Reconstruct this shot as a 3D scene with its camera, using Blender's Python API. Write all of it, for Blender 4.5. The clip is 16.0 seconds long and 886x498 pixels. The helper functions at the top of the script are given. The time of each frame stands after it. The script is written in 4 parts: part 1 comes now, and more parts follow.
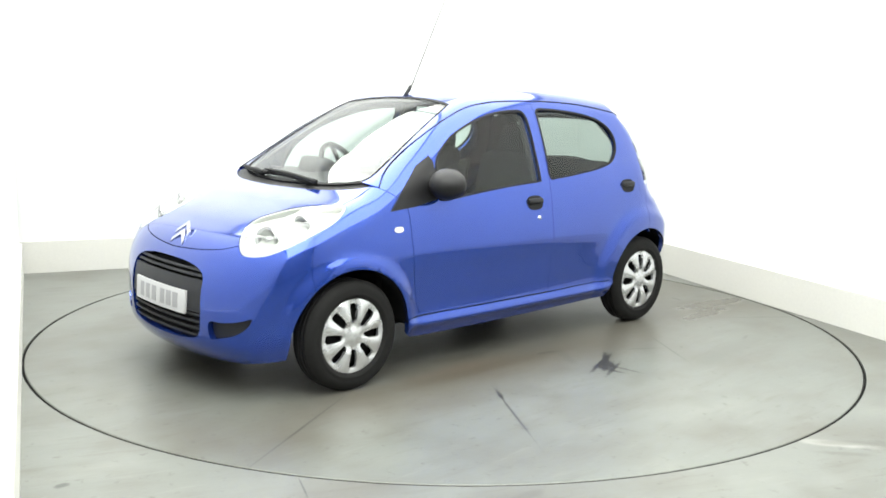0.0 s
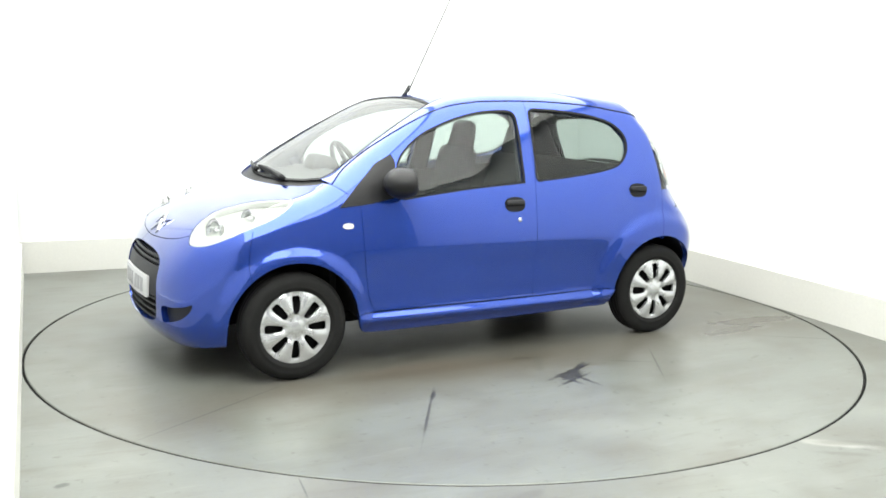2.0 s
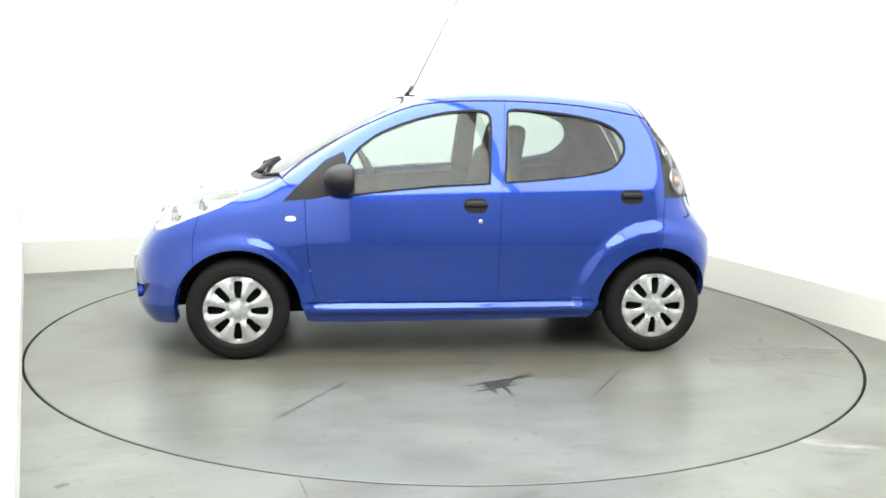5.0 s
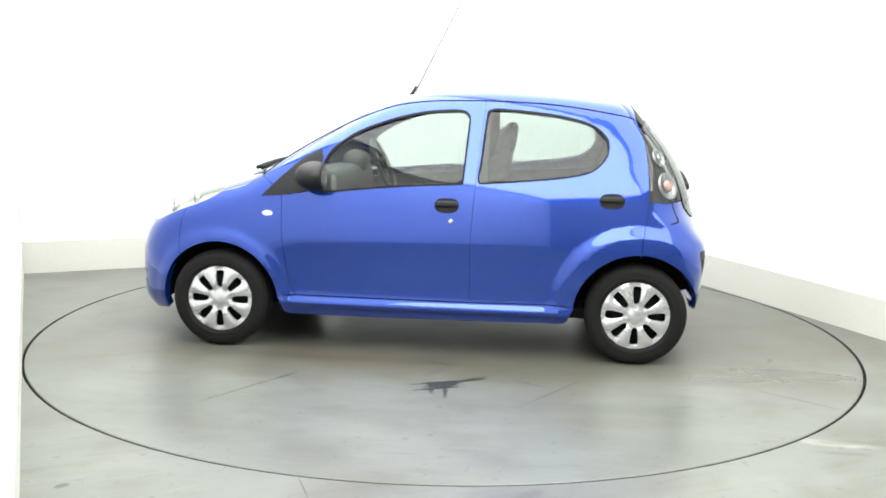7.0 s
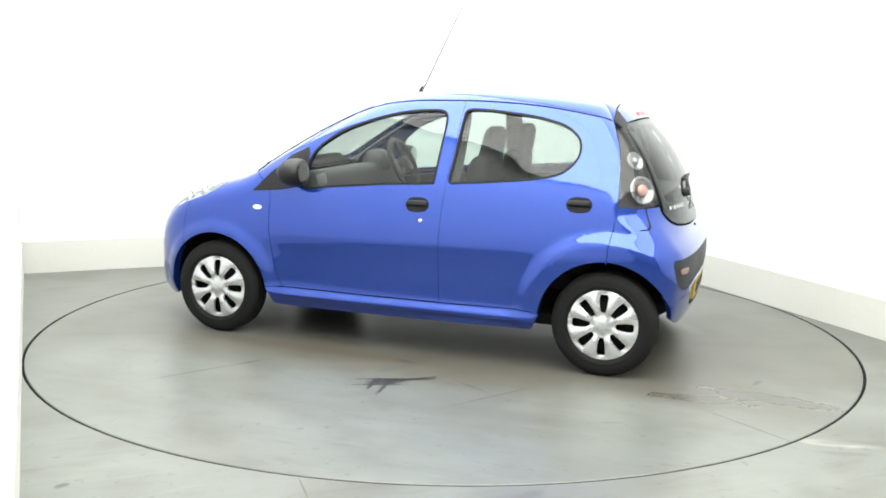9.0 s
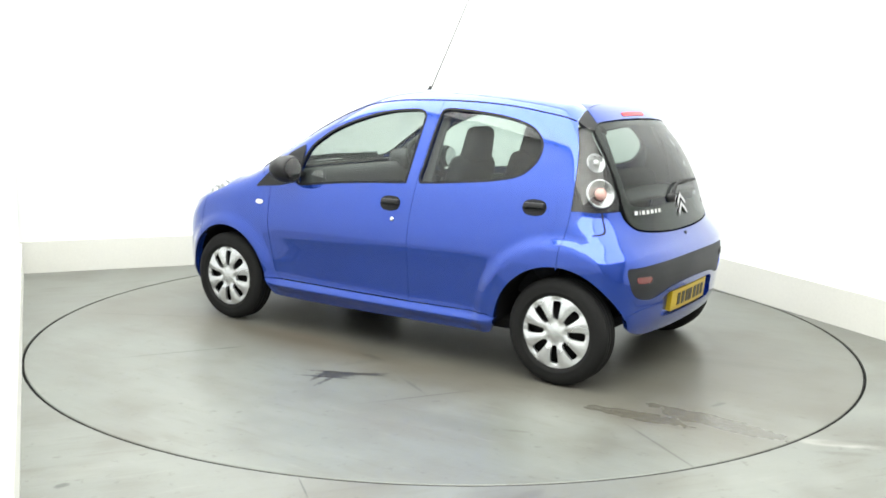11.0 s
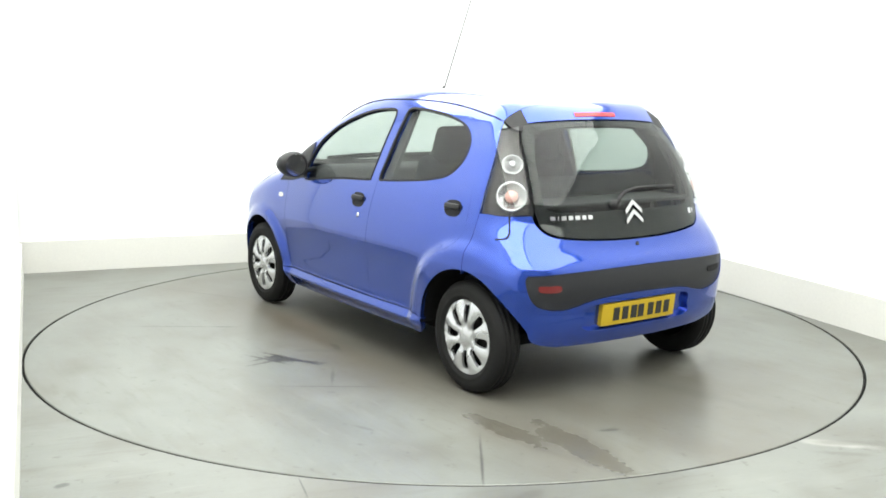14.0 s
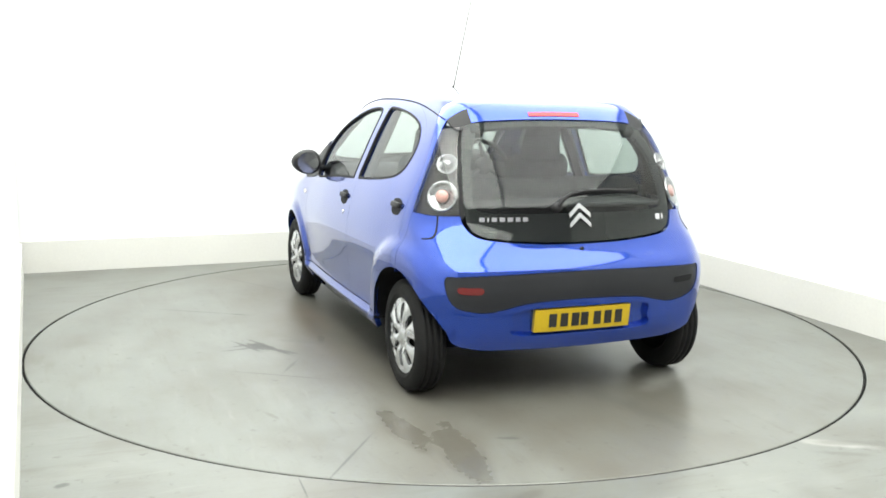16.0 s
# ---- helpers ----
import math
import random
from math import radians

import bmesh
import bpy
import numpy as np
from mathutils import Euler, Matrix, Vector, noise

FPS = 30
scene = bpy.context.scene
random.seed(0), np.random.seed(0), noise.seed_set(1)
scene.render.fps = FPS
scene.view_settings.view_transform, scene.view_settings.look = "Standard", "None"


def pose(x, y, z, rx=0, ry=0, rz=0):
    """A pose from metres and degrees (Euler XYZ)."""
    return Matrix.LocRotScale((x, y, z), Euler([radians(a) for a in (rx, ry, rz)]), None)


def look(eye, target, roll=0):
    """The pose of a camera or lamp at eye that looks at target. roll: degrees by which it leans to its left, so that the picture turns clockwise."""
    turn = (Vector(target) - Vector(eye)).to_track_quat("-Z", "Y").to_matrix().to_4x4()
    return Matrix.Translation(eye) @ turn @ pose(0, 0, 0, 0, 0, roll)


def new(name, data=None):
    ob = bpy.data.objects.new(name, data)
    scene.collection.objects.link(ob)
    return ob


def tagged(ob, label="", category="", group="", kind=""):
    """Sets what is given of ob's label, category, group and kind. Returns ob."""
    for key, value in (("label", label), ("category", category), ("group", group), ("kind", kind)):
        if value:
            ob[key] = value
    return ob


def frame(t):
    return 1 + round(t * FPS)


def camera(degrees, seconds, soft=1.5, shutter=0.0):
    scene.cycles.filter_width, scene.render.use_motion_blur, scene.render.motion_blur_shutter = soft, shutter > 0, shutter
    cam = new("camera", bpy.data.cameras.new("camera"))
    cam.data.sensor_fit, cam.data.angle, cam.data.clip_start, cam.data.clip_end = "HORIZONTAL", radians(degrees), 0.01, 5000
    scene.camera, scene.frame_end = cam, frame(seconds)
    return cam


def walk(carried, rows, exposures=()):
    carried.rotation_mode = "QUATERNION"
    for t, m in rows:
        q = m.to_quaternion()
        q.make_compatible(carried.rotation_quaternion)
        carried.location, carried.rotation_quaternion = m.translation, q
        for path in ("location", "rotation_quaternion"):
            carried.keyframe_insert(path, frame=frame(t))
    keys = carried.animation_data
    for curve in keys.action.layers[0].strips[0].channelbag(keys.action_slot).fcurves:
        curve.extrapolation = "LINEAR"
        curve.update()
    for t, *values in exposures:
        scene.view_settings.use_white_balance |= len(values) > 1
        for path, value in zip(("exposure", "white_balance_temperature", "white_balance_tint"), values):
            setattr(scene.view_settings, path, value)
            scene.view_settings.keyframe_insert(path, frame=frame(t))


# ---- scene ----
# camera: fixed on the wall beside the entrance of the booth
cam = camera(50.07, 16.0, soft=1.7)
EYE = (-0.005, -5.833, 1.477)
AIM = (-0.0161, 0.0, 0.498)
walk(cam, [(0.0, look(EYE, AIM, 1.09)), (16.0, look(EYE, AIM, 1.09))])

# turning of the platform: degrees at the start and degrees a second
TURN0, RATE = 222.76, -6.944
CAR_X, CAR_Y = 0.0527, -0.1125          # the car's middle on the platform
DISC_R = 2.442
YAW = 23.0                              # the booth is turned against the camera
U0, U1, V0, V1, ROOM_H = -2.46, 2.465, -6.0, 2.60, 3.4

# light: two diffused panels that fill the ceiling of the booth
world = bpy.data.worlds.new("world")
scene.world = world
world.use_nodes = True
world.node_tree.nodes["Background"].inputs[0].default_value = (0.9, 0.95, 1.0, 1)
world.node_tree.nodes["Background"].inputs[1].default_value = 0.05
ROOM = pose(0, 0, 0, 0, 0, YAW)
for side in (-1, 1):
    # wide diffused light panels close under the ceiling
    lamp = bpy.data.lights.new("ceiling_panel", "AREA")
    lamp.shape, lamp.size, lamp.size_y, lamp.energy = "RECTANGLE", 2.30, 8.2, 487 - 90 * side
    lamp.color = (0.985, 1.0, 0.945)
    new("ceiling_panel", lamp).matrix_world = ROOM @ pose(side * 1.2, -1.7, ROOM_H - .06)
scene.view_settings.exposure = -0.42


# ---- materials ----
def mat(name, color=(.5, .5, .5), rough=.5, metal=0.0, coat=0.0, spec=.5):
    m = bpy.data.materials.new(name)
    m.use_nodes = True
    b = m.node_tree.nodes["Principled BSDF"]
    b.inputs["Base Color"].default_value = (*color, 1)
    b.inputs["Roughness"].default_value = rough
    b.inputs["Metallic"].default_value = metal
    b.inputs["Coat Weight"].default_value = coat
    b.inputs["Coat Roughness"].default_value = .04
    b.inputs["Specular IOR Level"].default_value = spec
    return m


def nodes(m):
    t = m.node_tree
    b = t.nodes["Principled BSDF"]
    def add(kind, **vals):
        n = t.nodes.new(kind)
        for k, v in vals.items():
            n.inputs[k.replace("_", " ")].default_value = v
        return n
    return t, b, add


def speckle(m, scale, amount, bump=0.0, rough=0.0, big=2.0):
    """Grain and blotches: varies colour, roughness and relief at two scales."""
    t, b, add = nodes(m)
    co = add("ShaderNodeTexCoord")
    fine = add("ShaderNodeTexNoise", Scale=scale, Detail=6.0)
    broad = add("ShaderNodeTexNoise", Scale=big, Detail=3.0)
    for n in (fine, broad):
        t.links.new(co.outputs["Object"], n.inputs["Vector"])
    mix = add("ShaderNodeMath"); mix.operation = "ADD"
    t.links.new(fine.outputs["Fac"], mix.inputs[0]); t.links.new(broad.outputs["Fac"], mix.inputs[1])
    ramp = add("ShaderNodeMapRange", From_Min=.6, From_Max=1.4, To_Min=1 - amount, To_Max=1 + amount)
    t.links.new(mix.outputs[0], ramp.inputs["Value"])
    hue = add("ShaderNodeHueSaturation", Color=tuple(b.inputs["Base Color"].default_value))
    t.links.new(ramp.outputs["Result"], hue.inputs["Value"])
    t.links.new(hue.outputs["Color"], b.inputs["Base Color"])
    if rough:
        r0 = b.inputs["Roughness"].default_value
        rr = add("ShaderNodeMapRange", From_Min=.3, From_Max=.7, To_Min=r0 - rough, To_Max=r0 + rough)
        t.links.new(broad.outputs["Fac"], rr.inputs["Value"]); t.links.new(rr.outputs["Result"], b.inputs["Roughness"])
    if bump:
        bp = add("ShaderNodeBump", Strength=bump, Distance=.002)
        t.links.new(fine.outputs["Fac"], bp.inputs["Height"]); t.links.new(bp.outputs["Normal"], b.inputs["Normal"])
    return m


def glass(name, tint, gloss=.06):
    """A thin pane: tinted see-through with mirror-like gloss."""
    m = bpy.data.materials.new(name)
    m.use_nodes = True
    t = m.node_tree
    t.nodes.remove(t.nodes["Principled BSDF"])
    tr, gl, mx, lw, pw, ma = (t.nodes.new(k) for k in ("ShaderNodeBsdfTransparent", "ShaderNodeBsdfGlossy", "ShaderNodeMixShader", "ShaderNodeLayerWeight", "ShaderNodeMath", "ShaderNodeMath"))
    tr.inputs["Color"].default_value = (*tint, 1)
    gl.inputs["Roughness"].default_value = .02
    lw.inputs["Blend"].default_value = .5
    pw.operation, ma.operation = "POWER", "MULTIPLY_ADD"
    pw.inputs[1].default_value = 4.5
    ma.inputs[1].default_value, ma.inputs[2].default_value = .9, gloss
    t.links.new(lw.outputs["Facing"], pw.inputs[0]); t.links.new(pw.outputs[0], ma.inputs[0]); t.links.new(ma.outputs[0], mx.inputs[0])
    t.links.new(tr.outputs[0], mx.inputs[1]); t.links.new(gl.outputs[0], mx.inputs[2])
    t.links.new(mx.outputs[0], t.nodes["Material Output"].inputs["Surface"])
    return m


PAINT = mat("blue metallic paint", (.0115, .049, .325), .125, .66, 1.0, .2)
PAINT.node_tree.nodes["Principled BSDF"].inputs["Coat IOR"].default_value = 1.52
def flakes():
    t, b, add = nodes(PAINT)
    co = add("ShaderNodeTexCoord")
    fl = add("ShaderNodeTexNoise", Scale=900.0, Detail=2.0)
    dirt = add("ShaderNodeTexNoise", Scale=7.0, Detail=6.0)
    for n in (fl, dirt):
        t.links.new(co.outputs["Object"], n.inputs["Vector"])
    mr = add("ShaderNodeMapRange", From_Min=.3, From_Max=.7, To_Min=.85, To_Max=1.18)
    t.links.new(fl.outputs["Fac"], mr.inputs["Value"])
    hue = add("ShaderNodeHueSaturation", Color=tuple(b.inputs["Base Color"].default_value))
    t.links.new(mr.outputs["Result"], hue.inputs["Value"]); t.links.new(hue.outputs["Color"], b.inputs["Base Color"])
    cr = add("ShaderNodeMapRange", From_Min=.35, From_Max=.75, To_Min=.004, To_Max=.012)
    t.links.new(dirt.outputs["Fac"], cr.inputs["Value"]); t.links.new(cr.outputs["Result"], b.inputs["Coat Roughness"])
flakes()
BLACK = speckle(mat("black grained plastic", (.0086, .0086, .0097), .5, spec=.3), 400, .2, .3, .08)
TRIM = speckle(mat("grey bumper plastic", (.0158, .0166, .0194), .5, spec=.3), 300, .15, .2, .08)
RUBBER = speckle(mat("tyre rubber", (.0079, .0079, .0079), .75, spec=.2), 120, .25, .4, .08, 9)
SEAL = mat("black rubber seal", (.008, .008, .009), .6, spec=.2)
SILVER = speckle(mat("silver wheel trim paint", (.62, .63, .645), .26, .8, .3), 60, .08, 0, .06, 6)
CHROME = mat("chrome", (.576, .576, .5904), .12, 1.0)
DARK = speckle(mat("dark underbody", (.007, .007, .007), .9, spec=.1), 30, .3, .3)
CLOTH = speckle(mat("dark grey seat cloth", (.023, .0245, .0274), .9, spec=.1), 40, .2)
INNER = speckle(mat("dark pillar trim", (.018, .018, .02), .7, spec=.1), 250, .15, .2)
CARD = speckle(mat("grey interior plastic", (.0504, .0504, .0533), .6, spec=.25), 250, .15, .2)
HEADLINER = speckle(mat("pale grey headliner", (.2448, .2448, .2376), .9), 300, .1, .2)
WINDOW = glass("clear greenish glass", (.66, .735, .70), .04)
SCREEN = glass("windscreen glass", (.74, .79, .765), .10)
REARGLASS = glass("tailgate glass", (.50, .55, .53), .035)
LENS = glass("clear lamp lens", (.88, .90, .89), .04)
REFLECTOR = speckle(mat("lamp reflector", (.46, .47, .445), .35, .4), 40, .10, 0, .05, 12)
SMOKED = speckle(mat("smoked lamp reflector", (.3024, .3024, .3096), .2, .8), 60, .2, 0, .05, 14)
LAMPGREY = speckle(mat("smoked lamp housing", (.026, .023, .022), .5, 0.0, spec=.3), 50, .25)
RED = mat("red lamp plastic", (.50, .012, .018), .3, 0, .1)
PINK = mat("pale red lamp plastic", (.42, .22, .19), .2, 0, .5)
WHITEPLATE = speckle(mat("white plate", (.4752, .4752, .4824), .35), 60, .04)
YELLOW = speckle(mat("yellow plate", (.43, .295, .008), .35), 60, .05)
GLOSSBLACK = mat("black glass border", (.010, .0105, .011), .22, spec=.35)
INK = mat("black ink", (.012, .012, .012), .5)
ORANGE = mat("clear indicator lens", (.54, .5184, .4752), .2, 0, .5)
WALL = speckle(mat("white booth paint", (.70, .712, .705), .6), 80, .015, .05, .05, .8)
BOARD = speckle(mat("cream plinth board", (.56, .555, .52), .5), 60, .05, .1, .08, 1.5)
CEIL = speckle(mat("white ceiling paint", (.82, .82, .81), .8), 80, .02, .1)
DIM = speckle(mat("dim grey front wall", (.20, .20, .21), .6), 60, .1, .1)
GAP = mat("dark gap", (.008, .008, .008), .9, spec=.1)


class Graph:
    """Shorthand for a chain of value nodes in one material."""
    def __init__(self, m, turn=0.0):
        self.t, self.b, self.add = nodes(m)
        co = self.add("ShaderNodeTexCoord")
        self.co = co.outputs["Object"]

    def math(self, op, a, b=0.0, clamp=False):
        n = self.add("ShaderNodeMath"); n.operation = op; n.use_clamp = clamp
        for i, v in enumerate((a, b)):
            if isinstance(v, (int, float)):
                n.inputs[i].default_value = v
            else:
                self.t.links.new(v, n.inputs[i])
        return n.outputs[0]

    def noise(self, scale, detail=4.0, rough=.55, vec=None, stretch=None):
        n = self.add("ShaderNodeTexNoise", Scale=scale, Detail=detail, Roughness=rough)
        v = vec or self.co
        if stretch:
            mp = self.add("ShaderNodeMapping", Scale=stretch[:3], Rotation=(0, 0, radians(stretch[3])))
            self.t.links.new(v, mp.inputs["Vector"]); v = mp.outputs[0]
        self.t.links.new(v, n.inputs["Vector"])
        return n.outputs["Fac"]

    def blot(self, x, y, a, b, ang, ragged=.5, scale=5.0, soft=.5):
        """A ragged blot: 1 inside an ellipse of half-lengths a, b, fading over soft."""
        mp = self.add("ShaderNodeMapping", Location=(x, y, 0), Rotation=(0, 0, radians(ang)), Scale=(a, b, 1))
        mp.vector_type = "TEXTURE"
        self.t.links.new(self.co, mp.inputs["Vector"])
        ln = self.add("ShaderNodeVectorMath"); ln.operation = "LENGTH"
        self.t.links.new(mp.outputs[0], ln.inputs[0])
        n = self.noise(scale, 6.0, .65)
        d = self.math("ADD", ln.outputs["Value"], self.math("MULTIPLY", self.math("SUBTRACT", n, .5), ragged * 4))
        r = self.add("ShaderNodeMapRange", From_Min=1 - soft, From_Max=1 + soft, To_Min=1.0, To_Max=0.0)
        r.interpolation_type = "SMOOTHSTEP"
        self.t.links.new(d, r.inputs["Value"])
        return r.outputs["Result"]

    def paint(self, base, mask, color, amount=1.0):
        n = self.add("ShaderNodeMix"); n.data_type = "RGBA"
        self.t.links.new(self.math("MULTIPLY", mask, amount), n.inputs["Factor"])
        for sock, v in ((n.inputs[6], base), (n.inputs[7], color)):
            if isinstance(v, tuple):
                sock.default_value = (*v, 1)
            else:
                self.t.links.new(v, sock)
        return n.outputs[2]


def floor_paint(name, blots, wet=()):
    """Worn pale grey-green floor paint with blots (x, y, a, b, angle, ragged, scale, soft, colour, amount)."""
    m = mat(name, (.5, .5, .5), .35)
    g = Graph(m)
    broad, mid, fine = g.noise(.8, 2.0), g.noise(2.6, 2.0, .5), g.noise(45, 4.0)
    col = g.paint((.1240, .1315, .1190), g.math("MULTIPLY", g.math("SUBTRACT", broad, .42), 3.0, True), (.1490, .1540, .1400), .8)
    col = g.paint(col, g.math("MULTIPLY", g.math("SUBTRACT", mid, .48), 5.0, True), (.092, .090, .076), .6)
    col = g.paint(col, g.math("MULTIPLY", g.math("SUBTRACT", fine, .55), 4.0, True), (.108, .108, .0972), .25)
    smear = g.noise(1.4, 4.0, .6, stretch=(.7, 1.7, 1, 12))
    col = g.paint(col, g.math("MULTIPLY", g.math("SUBTRACT", smear, .48), 6.0, True), (.090, .084, .069), .45)
    col = g.paint(col, g.math("MULTIPLY", g.math("SUBTRACT", .46, smear), 6.0, True), (.176, .184, .164), .4)
    drag = g.noise(7.0, 5.0, .65, stretch=(.35, 2.2, 1, -6))
    col = g.paint(col, g.math("MULTIPLY", g.math("SUBTRACT", drag, .56), 7.0, True), (.078, .070, .055), .38)
    col = g.paint(col, g.math("MULTIPLY", g.math("SUBTRACT", .40, drag), 7.0, True), (.190, .196, .178), .35)
    fleck = g.noise(16, 3.0, .6)
    col = g.paint(col, g.math("MULTIPLY", g.math("SUBTRACT", fleck, .62), 9.0, True), (.055, .053, .045), .6)
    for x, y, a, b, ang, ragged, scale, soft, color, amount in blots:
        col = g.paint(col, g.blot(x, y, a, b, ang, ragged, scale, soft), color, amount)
    ro = g.add("ShaderNodeMapRange", From_Min=.3, From_Max=.7, To_Min=.28, To_Max=.42)
    g.t.links.new(broad, ro.inputs["Value"])
    rough = ro.outputs["Result"]
    for x, y, a, b, ang, ragged, scale, soft in wet:
        # damp places: darker and smoother
        w = g.blot(x, y, a, b, ang, ragged, scale, soft)
        rough = g.math("MULTIPLY", rough, g.math("SUBTRACT", 1.0, g.math("MULTIPLY", w, .45)))
        col = g.paint(col, w, (.062, .058, .047), .55)
    g.t.links.new(col, g.b.inputs["Base Color"])
    g.t.links.new(rough, g.b.inputs["Roughness"])
    bp = g.add("ShaderNodeBump", Strength=.12, Distance=.003)
    g.t.links.new(fine, bp.inputs["Height"]); g.t.links.new(bp.outputs["Normal"], g.b.inputs["Normal"])
    return m


# ---- mesh helpers ----
def mesh(name, verts, faces, material, smooth=True):
    me = bpy.data.meshes.new(name)
    me.from_pydata([tuple(map(float, v)) for v in verts], [], faces)
    me.materials.append(material)
    me.polygons.foreach_set("use_smooth", [smooth] * len(me.polygons))
    me.update()
    return me


def part(name, me, parent, label="", kind=""):
    ob = new(name, me)
    ob.parent = parent
    return tagged(ob, label, kind=kind)


def from_bm(name, bm, material, smooth=True):
    me = bpy.data.meshes.new(name)
    bmesh.ops.recalc_face_normals(bm, faces=bm.faces)
    bm.to_mesh(me)
    bm.free()
    me.materials.append(material)
    me.polygons.foreach_set("use_smooth", [smooth] * len(me.polygons))
    return me


def box(name, size, at, material, bevel=.01, rot=(0, 0, 0), seg=2, taper=None):
    bm = bmesh.new()
    bmesh.ops.create_cube(bm, size=1)
    for v in bm.verts:
        v.co = Vector((v.co.x * size[0], v.co.y * size[1], v.co.z * size[2]))
        if taper and v.co.z > 0:
            v.co.x *= taper[0]; v.co.y *= taper[1]
    if bevel:
        bmesh.ops.bevel(bm, geom=bm.edges[:] + bm.verts[:], offset=bevel, segments=seg, profile=.5, affect="EDGES")
    bm.transform(pose(*at, *rot))
    return from_bm(name, bm, material)


def lathe(name, profile, at, material, seg=48, axis="y"):
    """Turned form: profile (radius, along) round an axis through at."""
    verts, faces = [], []
    n = len(profile)
    for i in range(seg):
        a = 2 * math.pi * i / seg
        for r, h in profile:
            c, s = r * math.cos(a), r * math.sin(a)
            p = {"y": (c, h, s), "z": (c, s, h), "x": (h, c, s)}[axis]
            verts.append([p[k] + at[k] for k in range(3)])
    for i in range(seg):
        j = (i + 1) % seg
        for k in range(n - 1):
            faces.append((i * n + k, j * n + k, j * n + k + 1, i * n + k + 1))
    bm = bmesh.new()
    vs = [bm.verts.new(v) for v in verts]
    for f in faces:
        try:
            bm.faces.new([vs[k] for k in f])
        except ValueError:
            pass
    bmesh.ops.remove_doubles(bm, verts=bm.verts, dist=1e-5)
    return from_bm(name, bm, material)


def tube(name, pts, radius, material, seg=8, end=None):
    """A round bar along points; it tapers to the radius end."""
    pts = [Vector(p) for p in pts]
    verts, faces = [], []
    for i, p in enumerate(pts):
        d = (pts[min(i + 1, len(pts) - 1)] - pts[max(i - 1, 0)]).normalized()
        a = d.orthogonal().normalized()
        if i:
            a = (last - d * last.dot(d)).normalized()
        last = a
        b = d.cross(a)
        r = radius + ((end if end is not None else radius) - radius) * i / (len(pts) - 1)
        verts += [p + (a * math.cos(2 * math.pi * k / seg) + b * math.sin(2 * math.pi * k / seg)) * r for k in range(seg)]
    for i in range(len(pts) - 1):
        for k in range(seg):
            q = (k + 1) % seg
            faces.append((i * seg + k, i * seg + q, (i + 1) * seg + q, (i + 1) * seg + k))
    faces += [tuple(range(seg))[::-1], tuple((len(pts) - 1) * seg + k for k in range(seg))]
    return mesh(name, verts, faces, material)


# ---- the booth ----
def quad_slab(name, rows, material, kind="structure", label="", category="", lean=0.0):
    """A wall, floor or ceiling: a box between two corners, in the booth's directions."""
    (x0, y0, z0), (x1, y1, z1) = rows
    bm = bmesh.new()
    bmesh.ops.create_cube(bm, size=1)
    for v in bm.verts:
        v.co = Vector(((x0 + x1) / 2 + v.co.x * (x1 - x0), (y0 + y1) / 2 + v.co.y * (y1 - y0), (z0 + z1) / 2 + v.co.z * (z1 - z0)))
    ob = new(name, from_bm(name, bm, material, False))
    ob.matrix_world = ROOM @ pose(0, 0, 0, 0, 0, lean)
    return tagged(ob, label, category, kind=kind)


def booth():
    H = ROOM_H
    quad_slab("wall_back", ((U0 - .15, V1, 0), (U1 + .15, V1 + .15, H)), WALL, label="white painted booth wall, brightly lit", category="wall")
    quad_slab("wall_right", ((U1, V0, 0), (U1 + .15, V1, H)), WALL, label="white painted booth wall, brightly lit", category="wall")
    quad_slab("wall_left", ((U0 - .15, V0, 0), (U0, V1 - .03, H)), WALL, lean=.64, label="white painted booth wall, brightly lit", category="wall")
    # unseen wall behind the camera, kept dim to darken the flank's reflections
    quad_slab("wall_front", ((U0 - .15, V0 - .15, 0), (U1 + .15, V0, H)), DIM, label="unseen dim grey front wall, added to darken reflections on the car", category="door")
    quad_slab("ceiling", ((U0 - .15, V0 - .15, H), (U1 + .15, V1 + .15, H + .1)), CEIL, label="white ceiling over the booth, filled with light panels", category="ceiling")
    T, B = .018, .25
    quad_slab("plinth_back", ((U0 - .08, V1 - T, .001), (U1, V1 - .001, B)), BOARD, label="low cream plinth board along the wall", category="plinth")
    quad_slab("plinth_right", ((U1 - T, V0, .001), (U1 - .001, V1 - T - .001, B)), BOARD, label="low cream plinth board along the wall", category="plinth")
    quad_slab("plinth_left", ((U0 + .001, V0 + .03, .001), (U0 + T, V1 - .05, B)), BOARD, lean=.64, label="low cream plinth board along the wall", category="plinth")


